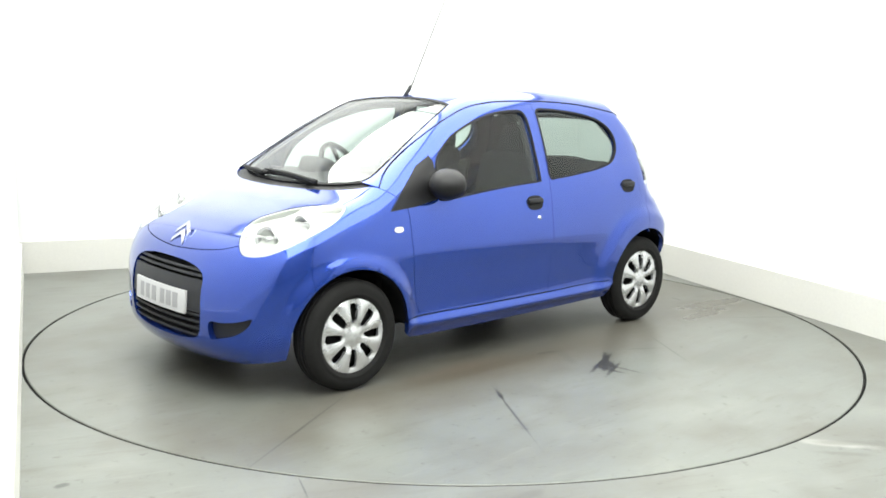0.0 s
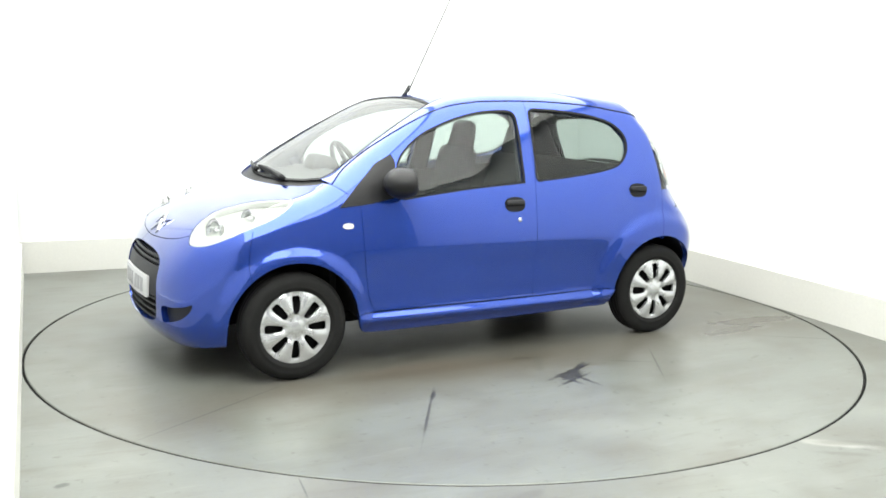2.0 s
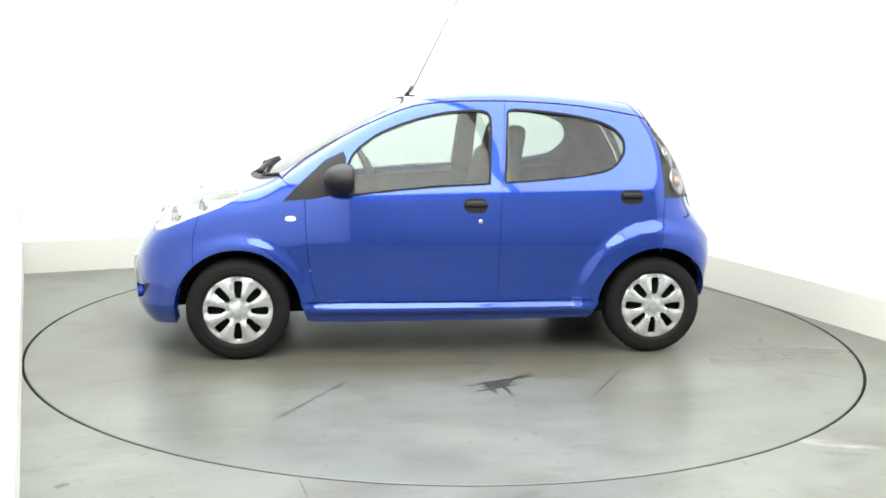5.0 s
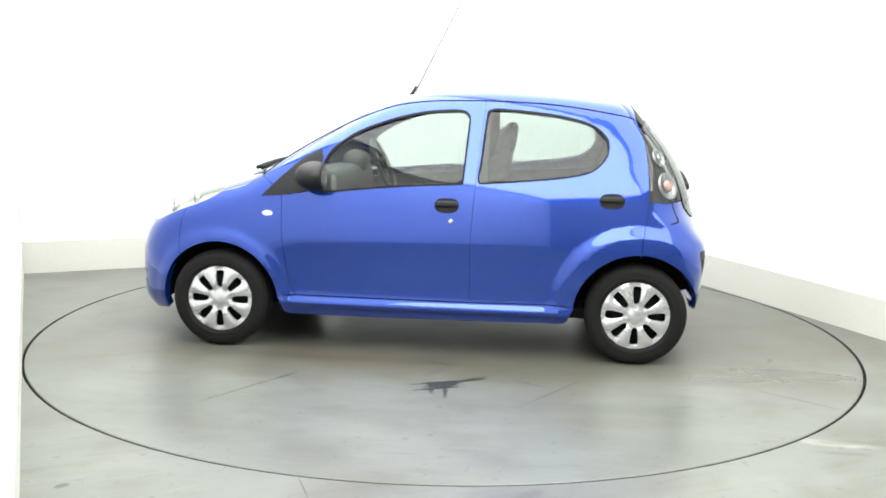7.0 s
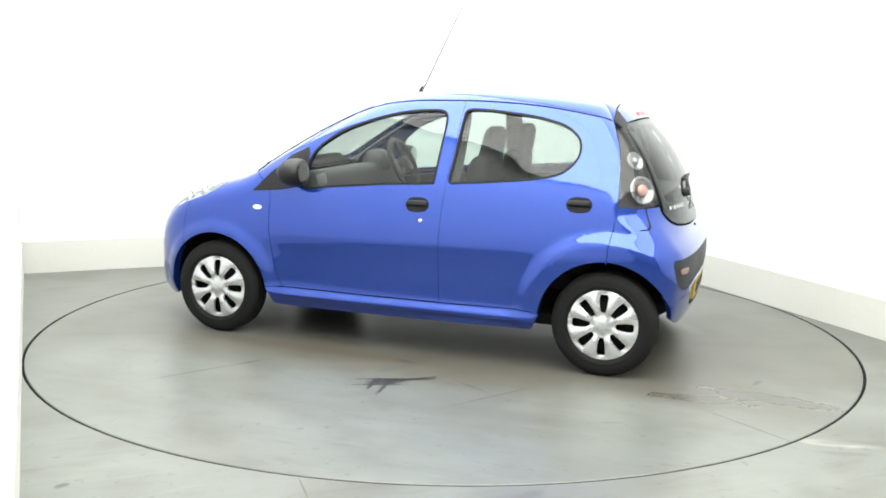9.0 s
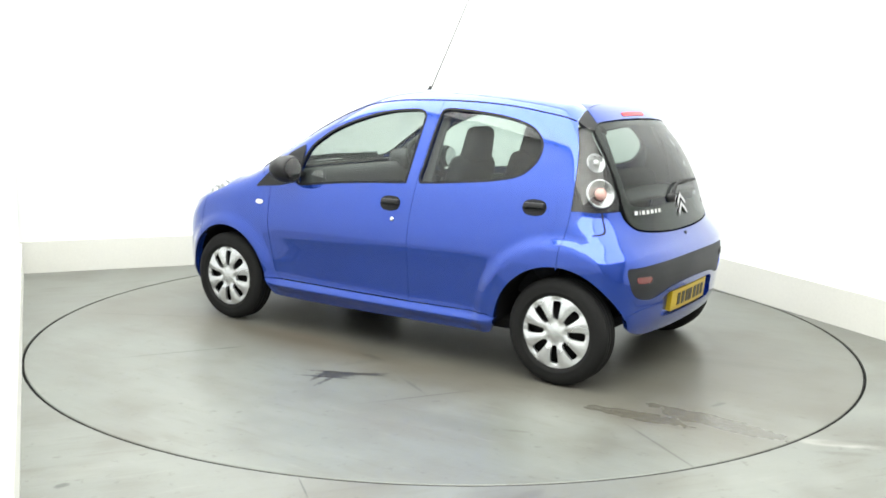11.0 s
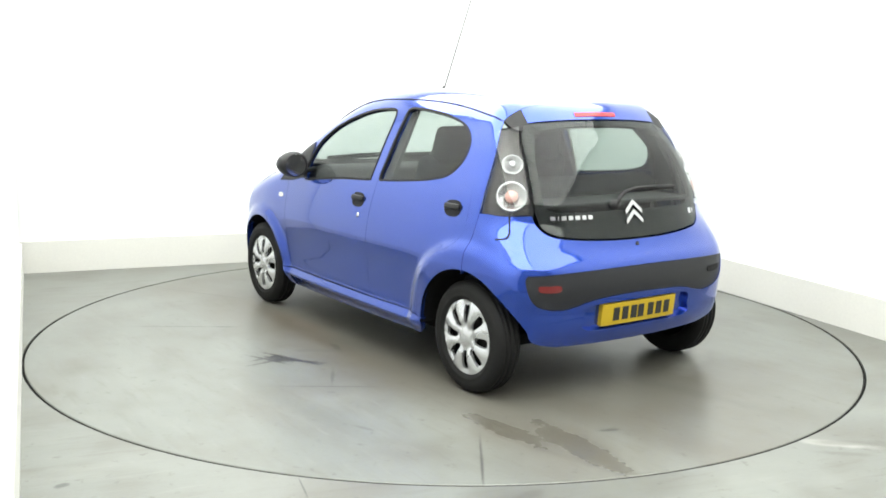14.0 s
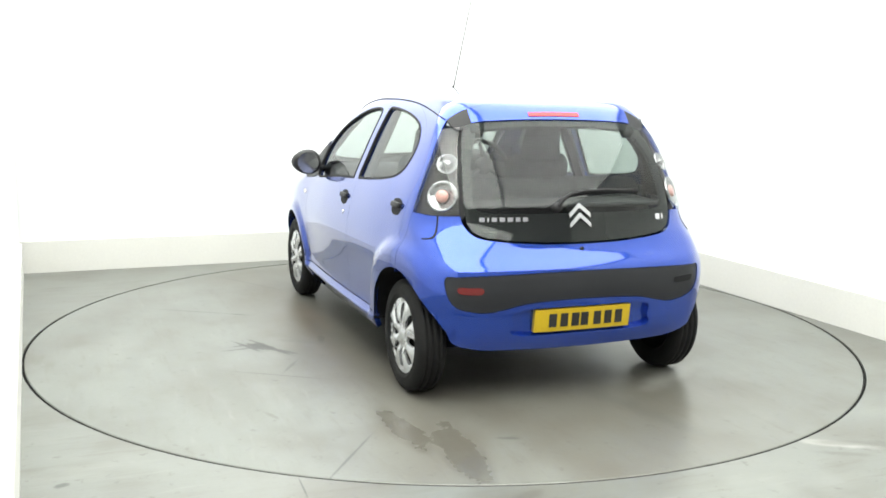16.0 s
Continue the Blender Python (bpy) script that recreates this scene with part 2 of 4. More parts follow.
def ring_floor():
    """The floor round the platform: one sheet with a round opening, and the pit under the gap."""
    seg, r = 192, DISC_R + .006
    rin = [(r * math.cos(2 * math.pi * i / seg), r * math.sin(2 * math.pi * i / seg)) for i in range(seg)]
    def border(a):
        c, s = math.cos(a), math.sin(a)
        k = min(((U1 if c > 0 else U0 - .08) / c) if abs(c) > 1e-9 else 1e9, ((V1 if s > 0 else V0) / s) if abs(s) > 1e-9 else 1e9)
        return c * k, s * k
    verts, faces = [], []
    angs = sorted([2 * math.pi * i / seg for i in range(seg)] + [math.atan2(v, u) % (2 * math.pi) for u in (U0 - .08, U1) for v in (V0, V1)])
    n = len(angs)
    for a in angs:
        verts.append((r * math.cos(a), r * math.sin(a), 0))
    for a in angs:
        verts.append((*border(a), 0))
    for a in angs:
        verts.append((r * math.cos(a), r * math.sin(a), -.05))
    for i in range(n):
        j = (i + 1) % n
        faces += [(i, n + i, n + j, j), (2 * n + i, i, j, 2 * n + j)]
    blots = FLOOR_BLOTS
    ob = new("floor", mesh("floor", verts, faces, floor_paint("floor paint", blots), False))
    ob.matrix_world = ROOM
    tagged(ob, "pale grey-green painted concrete floor, scuffed and stained", "floor", kind="structure")
    pit = new("platform_pit", lathe("platform_pit", [(0.0, -.05), (DISC_R + .05, -.05)], (0, 0, 0), GAP, 64, "z"))
    tagged(pit, "dark gap under the turning platform", "pit", kind="structure")


def turntable():
    prof = [(0, 0), (.6, 0), (1.2, 0), (1.8, 0), (DISC_R - .014, 0), (DISC_R - .012, -.001), (DISC_R - .009, -.004), (DISC_R - .009, -.04), (0, -.04)]
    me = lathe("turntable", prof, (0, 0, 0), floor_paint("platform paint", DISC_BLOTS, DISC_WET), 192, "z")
    me.polygons.foreach_set("use_smooth", [False] * len(me.polygons))
    ob = new("turntable", me)
    # near-black ring puts the gap's shade round the platform's edge
    ring = lathe("edge_ring", [(DISC_R - .0088, -.038), (DISC_R - .0088, -.0032), (DISC_R + .002, -.0032), (DISC_R + .002, -.038)], (0, 0, 0), GAP, 192, "z")
    part("edge_ring", ring, ob, "dark ring standing in for the shaded gap round the platform")
    return tagged(ob, "round turning platform flush with the floor, grey paint with oil stains and broad darker patches", "turntable")


# places of stains and darker patches on the floor, in the booth's directions, and on the platform, in the car's
# directions
DK, MID, PALE = (.0216, .0216, .0194), (.072, .0698, .0605), (.2448, .2448, .2232)
FLOOR_BLOTS = [
    (-2.278, -1.759, .030, .018, 30, .4, 30, .4, DK, .8),
    (-1.447, -2.085, .095, .004, 86, .25, 12, .5, DK, .7),
    (.80, -2.42, .16, .035, -35, .3, 8, .5, PALE, .9),
    (.93, -2.47, .22, .030, -25, .4, 7, .6, MID, .6),
    (.76, -2.53, .10, .020, -30, .4, 9, .6, MID, .6),
    (-.70, -2.449, .09, .030, 20, .3, 14, .5, MID, .7),
    (2.244, .051, .030, .012, 0, .4, 30, .4, DK, .7),
    # long faint darker bands beside the right and back walls
    (2.32, -.35, .16, .9, 0, .5, 3, .8, MID, .35),
    (1.35, 2.35, 1.2, .12, 0, .5, 3, .8, MID, .25),
]
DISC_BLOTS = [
    # wide soft brownish patches along the car's left side and at both ends
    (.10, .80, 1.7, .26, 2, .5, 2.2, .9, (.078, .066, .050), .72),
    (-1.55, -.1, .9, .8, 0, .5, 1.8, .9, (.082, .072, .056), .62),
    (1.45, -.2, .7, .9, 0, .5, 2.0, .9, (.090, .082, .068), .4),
    (-.9, 1.45, .5, .06, 8, .5, 5, .8, (.095, .098, .085), .6),
    (-.55, 1.10, .12, .008, -30, .4, 12, .6, DK, .5),
    (-.12, 1.19, .100, .040, 28, .55, 26, .30, DK, .9),
    (-.15, 1.135, .200, .016, 22.7, .45, 22, .35, DK, .95),
    (-.095, 1.256, .140, .013, 23.4, .45, 24, .35, DK, .9),
    (-.14, 1.28, .110, .013, 97, .45, 26, .35, DK, .8),
    (-.065, 1.25, .100, .012, 100, .45, 26, .35, DK, .8),
    (-.26, 1.075, .080, .020, 40, .55, 26, .35, DK, .8),
    (-.06, .81, .085, .020, -12, .5, 22, .35, DK, .75),
    (-.10, .90, .16, .03, 60, .5, 14, .5, MID, .6),
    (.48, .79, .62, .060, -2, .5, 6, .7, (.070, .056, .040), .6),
    (-1.90, .445, .05, .014, 70, .4, 20, .4, DK, .6),
    (-.69, 1.205, .27, .005, 57, .35, 12, .5, DK, .65),
    (-.03, .71, .24, .05, 10, .5, 6, .7, MID, .55),
    (.86, 1.42, .35, .006, 58.3, .35, 10, .5, DK, .75),
    (.70, 1.17, .06, .011, 58, .3, 20, .5, DK, .8),
    (1.70, .935, .48, .006, 30, .3, 9, .6, DK, .6),
    (-1.90, 1.16, .25, .006, -36, .3, 9, .6, DK, .65),
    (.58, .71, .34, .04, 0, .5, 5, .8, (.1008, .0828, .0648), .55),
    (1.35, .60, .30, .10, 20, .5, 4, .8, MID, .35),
    # soft darker patch under the car
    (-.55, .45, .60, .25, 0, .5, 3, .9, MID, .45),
    (-1.75, -.30, .35, .05, 15, .5, 5, .8, MID, .45),
    (-1.35, -.75, .28, .06, -60, .5, 5, .8, PALE, .5),
    (.60, 1.55, .50, .05, 15, .5, 4, .9, (.1296, .1368, .1224), .5),
    (-1.30, 1.35, .05, .012, 20, .4, 20, .5, MID, .7),
    # wide soft darker patch along the car's right side
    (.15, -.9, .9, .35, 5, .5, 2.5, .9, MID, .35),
]


DISC_WET = [
    (-1.66, .84, .26, .062, 3, .35, 11, .45),
    (-1.98, .70, .33, .082, -6, .32, 9, .45),
]


# ---- outer skin of the car: metres, x to the front, y to the left, from the middle of its wheels ----
def spline(pts):
    """Monotone-ish smooth curve through (a, b) knots."""
    k = np.array(sorted(pts), float)
    a, b = k[:, 0], k[:, 1]
    h = np.diff(a); s = np.diff(b) / h
    m = np.empty_like(b); m[0], m[-1] = s[0], s[-1]
    m[1:-1] = (s[:-1] * h[1:] + s[1:] * h[:-1]) / (h[1:] + h[:-1])
    def f(v):
        v = np.asarray(v, float)
        i = np.clip(np.searchsorted(a, v) - 1, 0, len(h) - 1)
        t = (v - a[i]) / h[i]
        lo, hi = v < a[0], v > a[-1]
        t2 = np.clip(t, 0, 1)
        r = (b[i] * (1 + 2 * t2) * (1 - t2) ** 2 + b[i + 1] * t2 ** 2 * (3 - 2 * t2)
             + h[i] * (m[i] * t2 * (1 - t2) ** 2 - m[i + 1] * t2 ** 2 * (1 - t2)))
        return r + np.where(lo, (v - a[0]) * m[0], 0) + np.where(hi, (v - a[-1]) * m[-1], 0)
    return f

TOP = spline([(1.95, .40), (1.80, .575), (1.70, .70), (1.55, .80), (1.30, .905), (1.05, .987), (.80, 1.135), (.55, 1.280), (.35, 1.382), (.18, 1.445), (0, 1.475), (-.25, 1.490), (-.6, 1.482), (-1.0, 1.444), (-1.25, 1.400), (-1.6, 1.32)])
NOSE = spline([(.12, 1.675), (.18, 1.748), (.24, 1.790), (.32, 1.802), (.45, 1.804), (.60, 1.795), (.72, 1.765), (.85, 1.70), (1.2, 1.45)])
TAIL = spline([(.15, -1.46), (.22, -1.52), (.30, -1.565), (.45, -1.590), (.58, -1.602), (.66, -1.590), (.72, -1.548), (.80, -1.52), (.95, -1.478), (1.1, -1.405), (1.2, -1.337), (1.28, -1.266), (1.365, -1.195), (1.5, -1.07)])
PLAN = spline([(1.9, .66), (1.6, .735), (1.35, .775), (1.17, .79), (.8, .798), (.3, .812), (-.3, .815), (-.9, .81), (-1.17, .80), (-1.4, .765), (-1.6, .70)])
SIDE = spline([(.12, -.10), (.20, -.055), (.27, -.022), (.36, -.010), (.48, -.001), (.56, 0), (.64, 0), (.70, -.005), (.78, -.018), (.88, -.040), (.97, -.066), (1.1, -.118), (1.25, -.183), (1.40, -.262), (1.5, -.33)])
# hollow of the doors under their shoulder
HOLLOW = spline([(.22, 0), (.27, .001), (.31, .012), (.36, .018), (.42, .0195), (.48, .0180), (.53, .0135), (.56, .0095), (.59, .0055), (.615, .0032), (.635, .0012), (.65, .0002), (.68, 0), (.75, 0)])
HUB = .278
def smax(a, b, k):
    h = np.clip(k - np.abs(a - b), 0, None) / k
    return np.maximum(a, b) + h * h * k * .25
def arch(x, z, xh, amp, rad, wid):
    """A wheel opening's flare: a raised band that steps down at the radius rad."""
    r = np.hypot(x - xh, z - HUB)
    t = np.clip((rad - r) / wid, 0, 1)
    return amp * t * t * (3 - 2 * t) * np.clip((z - .10) / .2, 0, 1)
def width(x, z):
    w = PLAN(x) + SIDE(z)
    w = w + arch(x, z, 1.17, .020, .425, .075) + arch(x, z, -1.17, .026, .505, .085)
    mid = np.exp(-((x - .01) / .83) ** 12)
    return w - HOLLOW(np.clip(z, .22, .75)) * mid + .016 * np.exp(-((z - .275) / .026) ** 2) * mid
def body(x, y, z):
    """Negative inside the car's outer skin."""
    y = np.abs(y)
    side = y - width(x, z)
    top = z - (TOP(x + .10 * y * y) - .040 * y * y - .05 * y ** 4)
    nose = x - (NOSE(z) - .20 * y * y - .35 * y ** 4)
    up = np.clip((z - .70) / .18, 0, 1)
    up = up * up * (3 - 2 * up)
    tail = (TAIL(z) + (.08 + .05 * up) * y * y + (.17 + .25 * up) * y ** 4) - x
    f = smax(side, top, .10)
    f = smax(f, nose, .14)
    return smax(f, tail, .11 - .06 * np.clip((z - .95) / .3, 0, 1))
def cast(o, d, far=4.0, n=160):
    """First places where rays from o along d enter the skin (nan if none)."""
    o, d = np.atleast_2d(o).astype(float), np.atleast_2d(d).astype(float)
    o, d = np.broadcast_arrays(o, d)
    s = np.linspace(0, far, n)
    p = o[:, None] + d[:, None] * s[None, :, None]
    f = body(p[..., 0], p[..., 1], p[..., 2]) < 0
    i = f.argmax(1); hit = f.any(1)
    lo, hi = s[np.maximum(i - 1, 0)], s[i]
    for _ in range(26):
        mid = (lo + hi) / 2
        q = o + d * mid[:, None]
        inside = body(q[:, 0], q[:, 1], q[:, 2]) < 0
        hi, lo = np.where(inside, mid, hi), np.where(inside, lo, mid)
    q = o + d * hi[:, None]
    q[~hit] = np.nan
    return q


# ---- panels of the car, drawn on its skin ----
class Plane:
    """Draws on the skin along one straight direction."""
    def __init__(self, n, u):
        self.n = np.array(n, float) / np.linalg.norm(n)
        self.u = np.array(u, float) - self.n * np.dot(u, self.n)
        self.u /= np.linalg.norm(self.u)
        self.v = np.cross(self.n, self.u)

    def flat(self, p):
        p = np.atleast_2d(p)
        return np.stack([p @ self.u, p @ self.v], -1)

    def lift(self, q):
        q = np.atleast_2d(q)
        return cast(q[:, :1] * self.u + q[:, 1:] * self.v + self.n * 2.6, -self.n, 2.9, 110)


class Round:
    """Draws on the skin towards an upright axis at x = xa; way 1 faces the nose, -1 the tail."""
    def __init__(self, xa, way, r=.85):
        self.xa, self.way, self.r = xa, way, r

    def flat(self, p):
        p = np.atleast_2d(p)
        return np.stack([np.arctan2(p[:, 1], (p[:, 0] - self.xa) * self.way) * self.r, p[:, 2]], -1)

    def lift(self, q):
        q = np.atleast_2d(q)
        a = q[:, 0] / self.r
        d = np.stack([np.cos(a) * self.way, np.sin(a), 0 * a], -1)
        o = np.stack([0 * a + self.xa, 0 * a, q[:, 1]], -1)
        return cast(o + d * 1.7, -d, 1.7, 90)


SIDEV = Plane((0, 1, 0), (1, 0, 0))     # flat coordinates: x, -z
TOPV = Plane((0, 0, 1), (1, 0, 0))      # flat coordinates: x, y
LAMPV = Plane((1, .75, .8), (-.6, .8, 0))
NOSEV = Round(.85, 1)
TAILV = Round(-.75, -1)


def smooth_line(pts, step=.012):
    """A smooth open line through the points."""
    p = np.array(pts, float)
    if len(p) == 2:
        n = max(2, int(np.linalg.norm(p[1] - p[0]) / step))
        return p[0] + (p[1] - p[0]) * np.linspace(0, 1, n + 1)[:, None]
    e = np.vstack([2 * p[0] - p[1], p, 2 * p[-1] - p[-2]])
    out = []
    for i in range(1, len(e) - 2):
        a, b, c, d = e[i - 1:i + 3]
        n = max(2, int(np.linalg.norm(c - b) / step))
        t = np.linspace(0, 1, n, endpoint=False)[:, None]
        out.append(.5 * (2 * b + (c - a) * t + (2 * a - 5 * b + 4 * c - d) * t ** 2 + (3 * b - a - 3 * c + d) * t ** 3))
    return np.vstack(out + [p[-1:]])


def closed(pts, step=.012):
    """A smooth loop through the points."""
    p = np.array(pts, float)
    q = smooth_line(np.vstack([p[-2:], p, p[:2]]), step)
    i = np.argmin(np.linalg.norm(q[:len(q) // 3] - p[0], axis=1))
    j = len(q) - 1 - np.argmin(np.linalg.norm(q[::-1][:len(q) // 3] - p[0], axis=1))
    return q[i:j]


def on_side(pts):
    """Places on the left flank from (x, z)."""
    p = np.atleast_2d(np.array(pts, float))
    return cast(np.stack([p[:, 0], 0 * p[:, 0] + 1.4, p[:, 1]], -1), (0, -1, 0), 1.4, 120)


def on_top(pts):
    p = np.atleast_2d(np.array(pts, float))
    return cast(np.stack([p[:, 0], p[:, 1], 0 * p[:, 0] + 1.9], -1), (0, 0, -1), 1.8, 140)


def shrink(poly, gap):
    """A loop moved inwards by gap (outwards if negative)."""
    d = np.roll(poly, -1, 0) - np.roll(poly, 1, 0)
    n = np.stack([-d[:, 1], d[:, 0]], -1) / (np.linalg.norm(d, axis=1, keepdims=True) + 1e-9)
    x, y = poly.T
    area = np.sum(x * np.roll(y, -1) - y * np.roll(x, -1))
    return poly + n * gap * (1 if area > 0 else -1)


def inside(poly, q):
    x, y = q[:, 0], q[:, 1]
    r = np.zeros(len(q), bool)
    a = poly
    b = np.roll(poly, -1, 0)
    for (x0, y0), (x1, y1) in zip(a, b):
        c = (y0 > y) != (y1 > y)
        r ^= c & (x < (x1 - x0) * (y - y0) / (y1 - y0 + 1e-15) + x0)
    return r


def loop(*pieces):
    """Joins lines to one loop, dropping places that repeat."""
    p = np.vstack(pieces)
    keep = np.linalg.norm(p - np.roll(p, 1, 0), axis=1) > 1e-4
    return p[keep]


def normals(p):
    e = 2e-3
    g = np.stack([body(p[:, 0] + e, p[:, 1], p[:, 2]) - body(p[:, 0] - e, p[:, 1], p[:, 2]),
                  body(p[:, 0], p[:, 1] + e, p[:, 2]) - body(p[:, 0], p[:, 1] - e, p[:, 2]),
                  body(p[:, 0], p[:, 1], p[:, 2] + e) - body(p[:, 0], p[:, 1], p[:, 2] - e)], -1)
    return g / (np.linalg.norm(g, axis=1, keepdims=True) + 1e-12)


def fill(outline, holes, step):
    """Triangles that fill a loop less its holes."""
    from mathutils.geometry import delaunay_2d_cdt
    loops = [outline, *holes]
    pts, edges = [], []
    for l in loops:
        o = len(pts)
        pts += [tuple(p) for p in l]
        edges += [(o + i, o + (i + 1) % len(l)) for i in range(len(l))]
    lo, hi = outline.min(0), outline.max(0)
    gx, gy = np.meshgrid(np.arange(lo[0] + step / 2, hi[0], step), np.arange(lo[1] + step / 2, hi[1], step))
    gx[1::2] += step / 2
    g = np.stack([gx.ravel(), gy.ravel()], -1)
    ok = inside(shrink(outline, step * .45), g)
    for h in holes:
        ok &= ~inside(shrink(h, -step * .45), g)
    pts += [tuple(p) for p in g[ok]]
    v, _, f, *_ = delaunay_2d_cdt([Vector(p) for p in pts], edges, [], 0, 1e-6)
    v = np.array([tuple(p) for p in v])
    f = np.array([tuple(t) for t in f if len(t) == 3])
    c = v[f].mean(1)
    ok = inside(outline, c)
    for h in holes:
        ok &= ~inside(h, c)
    return v, f[ok]


def panel(name, chart, outline, material, holes=(), gap=.002, off=0.0, depth=.02, step=.022, flip_y=False):
    """A skin panel with turned-in edges. Returns its mesh, and the mesh of its mirror image if flip_y."""
    outline = shrink(np.asarray(outline, float), gap)
    holes = [np.asarray(h, float) for h in holes]
    v, f = fill(outline, holes, step)
    p = chart.lift(v)
    good = ~np.isnan(p[:, 0])
    f = f[good[f].all(1)]
    p[~good] = 0
    n = normals(p)
    p = p + n * off
    # faces look outwards
    cr = np.cross(p[f[:, 1]] - p[f[:, 0]], p[f[:, 2]] - p[f[:, 0]])
    bad = (cr * n[f[:, 0]]).sum(1) < 0
    f[bad] = f[bad][:, ::-1]
    verts, norms, faces = list(p), list(n), [tuple(int(i) for i in t) for t in f]
    count = {}
    for a, b, c in faces:
        for e in ((a, b), (b, c), (c, a)):
            count[e] = 1
    rim = [e for e in count if (e[1], e[0]) not in count]
    for a, b in rim:
        t = p[b] - p[a]
        w = np.cross(t, n[a]); w /= np.linalg.norm(w) + 1e-12
        o = len(verts)
        verts += [p[a], p[b], p[b] - n[b] * depth, p[a] - n[a] * depth]
        norms += [w] * 4
        faces.append((o + 1, o, o + 3, o + 2))
    verts, norms = np.array(verts), np.array(norms)
    used = sorted({i for t in faces for i in t})
    re = {k: i for i, k in enumerate(used)}
    verts, norms = verts[used], norms[used]
    faces = [tuple(re[i] for i in t) for t in faces]
    made = []
    for side in ((1, -1) if flip_y else (1,)):
        k = np.array([1, side, 1])
        me = mesh(name, verts * k, faces if side > 0 else [t[::-1] for t in faces], material)
        me.normals_split_custom_set_from_vertices([tuple(q) for q in norms * k])
        made.append(me)
    return made if flip_y else made[0]


def both(name, meshes, parent, label=""):
    return [part(name, me, parent, label) for me in meshes]


def sv(pts):
    """Flat flank coordinates from (x, z)."""
    return np.array([(x, -z) for x, z in pts])


# ---- lines on the skin (left flank, mirrored for the right) ----
GUTTER = on_side(smooth_line([(.935, .985), (.86, 1.050), (.76, 1.118), (.60, 1.212), (.40, 1.312), (.218, 1.380), (.05, 1.408), (-.11, 1.418), (-.43, 1.419), (-.75, 1.400), (-1.06, 1.354), (-1.140, 1.330)]))
SEAM_FR = smooth_line([(-.314, 1.43), (-.300, 1.25), (-.277, .975), (-.262, .749), (-.258, .50), (-.258, .318)])
SEAM_A = smooth_line([(.935, .985), (.86, .93), (.812, .872), (.805, .711), (.795, .584), (.766, .40), (.73, .318)])
WINDOW_F = closed([(.600, .930), (.588, 1.03), (.545, 1.125), (.45, 1.205), (.355, 1.256), (.197, 1.313), (.040, 1.350), (-.10, 1.364), (-.190, 1.362), (-.222, 1.335), (-.226, 1.28), (-.215, 1.12), (-.204, .985), (-.185, .968), (0, .957), (.165, .945), (.40, .922), (.56, .905)])
WINDOW_R = closed([(-.292, .985), (-.300, 1.10), (-.318, 1.30), (-.335, 1.368), (-.436, 1.373), (-.594, 1.361), (-.750, 1.340), (-.890, 1.303), (-.965, 1.252), (-.993, 1.194), (-.975, 1.120), (-.900, 1.052), (-.760, 1.018), (-.547, .994), (-.36, .979)])
SEAM_RD = smooth_line([(-.73, 1.402), (-.90, 1.352), (-1.02, 1.27), (-1.085, 1.16), (-1.12, 1.03), (-1.14, .90), (-1.13, .80), (-1.07, .725), (-.97, .675), (-.88, .595), (-.815, .48), (-.79, .37), (-.785, .325)])
SEAM_Q = smooth_line([(-1.140, 1.330), (-1.189, 1.192), (-1.208, 1.04), (-1.213, .897), (-1.200, .778), (-1.186, .70), (-1.18, .60)])
ARCH_F, ARCH_R = .340, .347


def arc(xh, r, a0, a1):
    """Part of a wheel arch's edge, angles from the front, over the top."""
    a = np.radians(np.linspace(a0, a1, int(abs(a1 - a0) / 2.5) + 2))
    return np.stack([xh + r * np.cos(a), HUB - .006 + r * np.sin(a)], -1)


LAMP = LAMPV.lift(closed(LAMPV.flat([(1.625, .50, .705), (1.56, .405, .775), (1.45, .365, .835), (1.31, .445, .882), (1.20, .565, .900), (1.135, .655, .903), (1.165, .70, .865), (1.25, .722, .818), (1.37, .722, .775), (1.48, .702, .732), (1.575, .645, .695), (1.625, .565, .688)])))
_i = lambda x, y: int(np.argmin((LAMP[:, 0] - x) ** 2 + (LAMP[:, 1] - y) ** 2))
LAMP_IN, LAMP_TIP, LAMP_LOW, LAMP_FRONT = _i(1.62, .47), _i(1.135, .655), _i(1.37, .722), _i(1.625, .535)


def lamp_run(a, b):
    n = len(LAMP)
    k = (b - a) % n
    fwd = [(a + i) % n for i in range(k + 1)]
    back = [(a - i) % n for i in range(n - k + 1)]
    return fwd, back


def run(a, b, near):
    """The stretch of the lamp's edge from a to b that passes the place near."""
    near = np.array(near)
    f, k = lamp_run(a, b)
    d = [min(np.linalg.norm(LAMP[i] - near) for i in w[2:-2]) for w in (f, k)]
    return LAMP[f if d[0] < d[1] else k]


HOOD_NOSE = on_top(smooth_line([(1.712, 0), (1.706, .12), (1.690, .26), (1.660, .39), tuple(LAMP[LAMP_IN][:2])]))
HOOD_LAMP = run(LAMP_IN, LAMP_TIP, (1.45, .365, .835))
HOOD_BACK = on_top(smooth_line([tuple(LAMP[LAMP_TIP][:2]), (1.05, .648), (.955, .640)]))
COWL_LINE = on_top(smooth_line([(.955, .640), (1.02, .55), (1.085, .40), (1.125, .2), (1.14, 0)]))
SCREEN_BASE = on_top(smooth_line([(1.075, 0), (1.06, .2), (1.02, .40), (.955, .555)]))
SCREEN_SIDE = on_top(smooth_line([(.955, .555), (.90, .578), (.797, .572), (.65, .548), (.50, .518), (.36, .490), (.262, .460)]))
SCREEN_TOP = on_top(smooth_line([(.262, .460), (.238, .30), (.225, .15), (.222, 0)]))
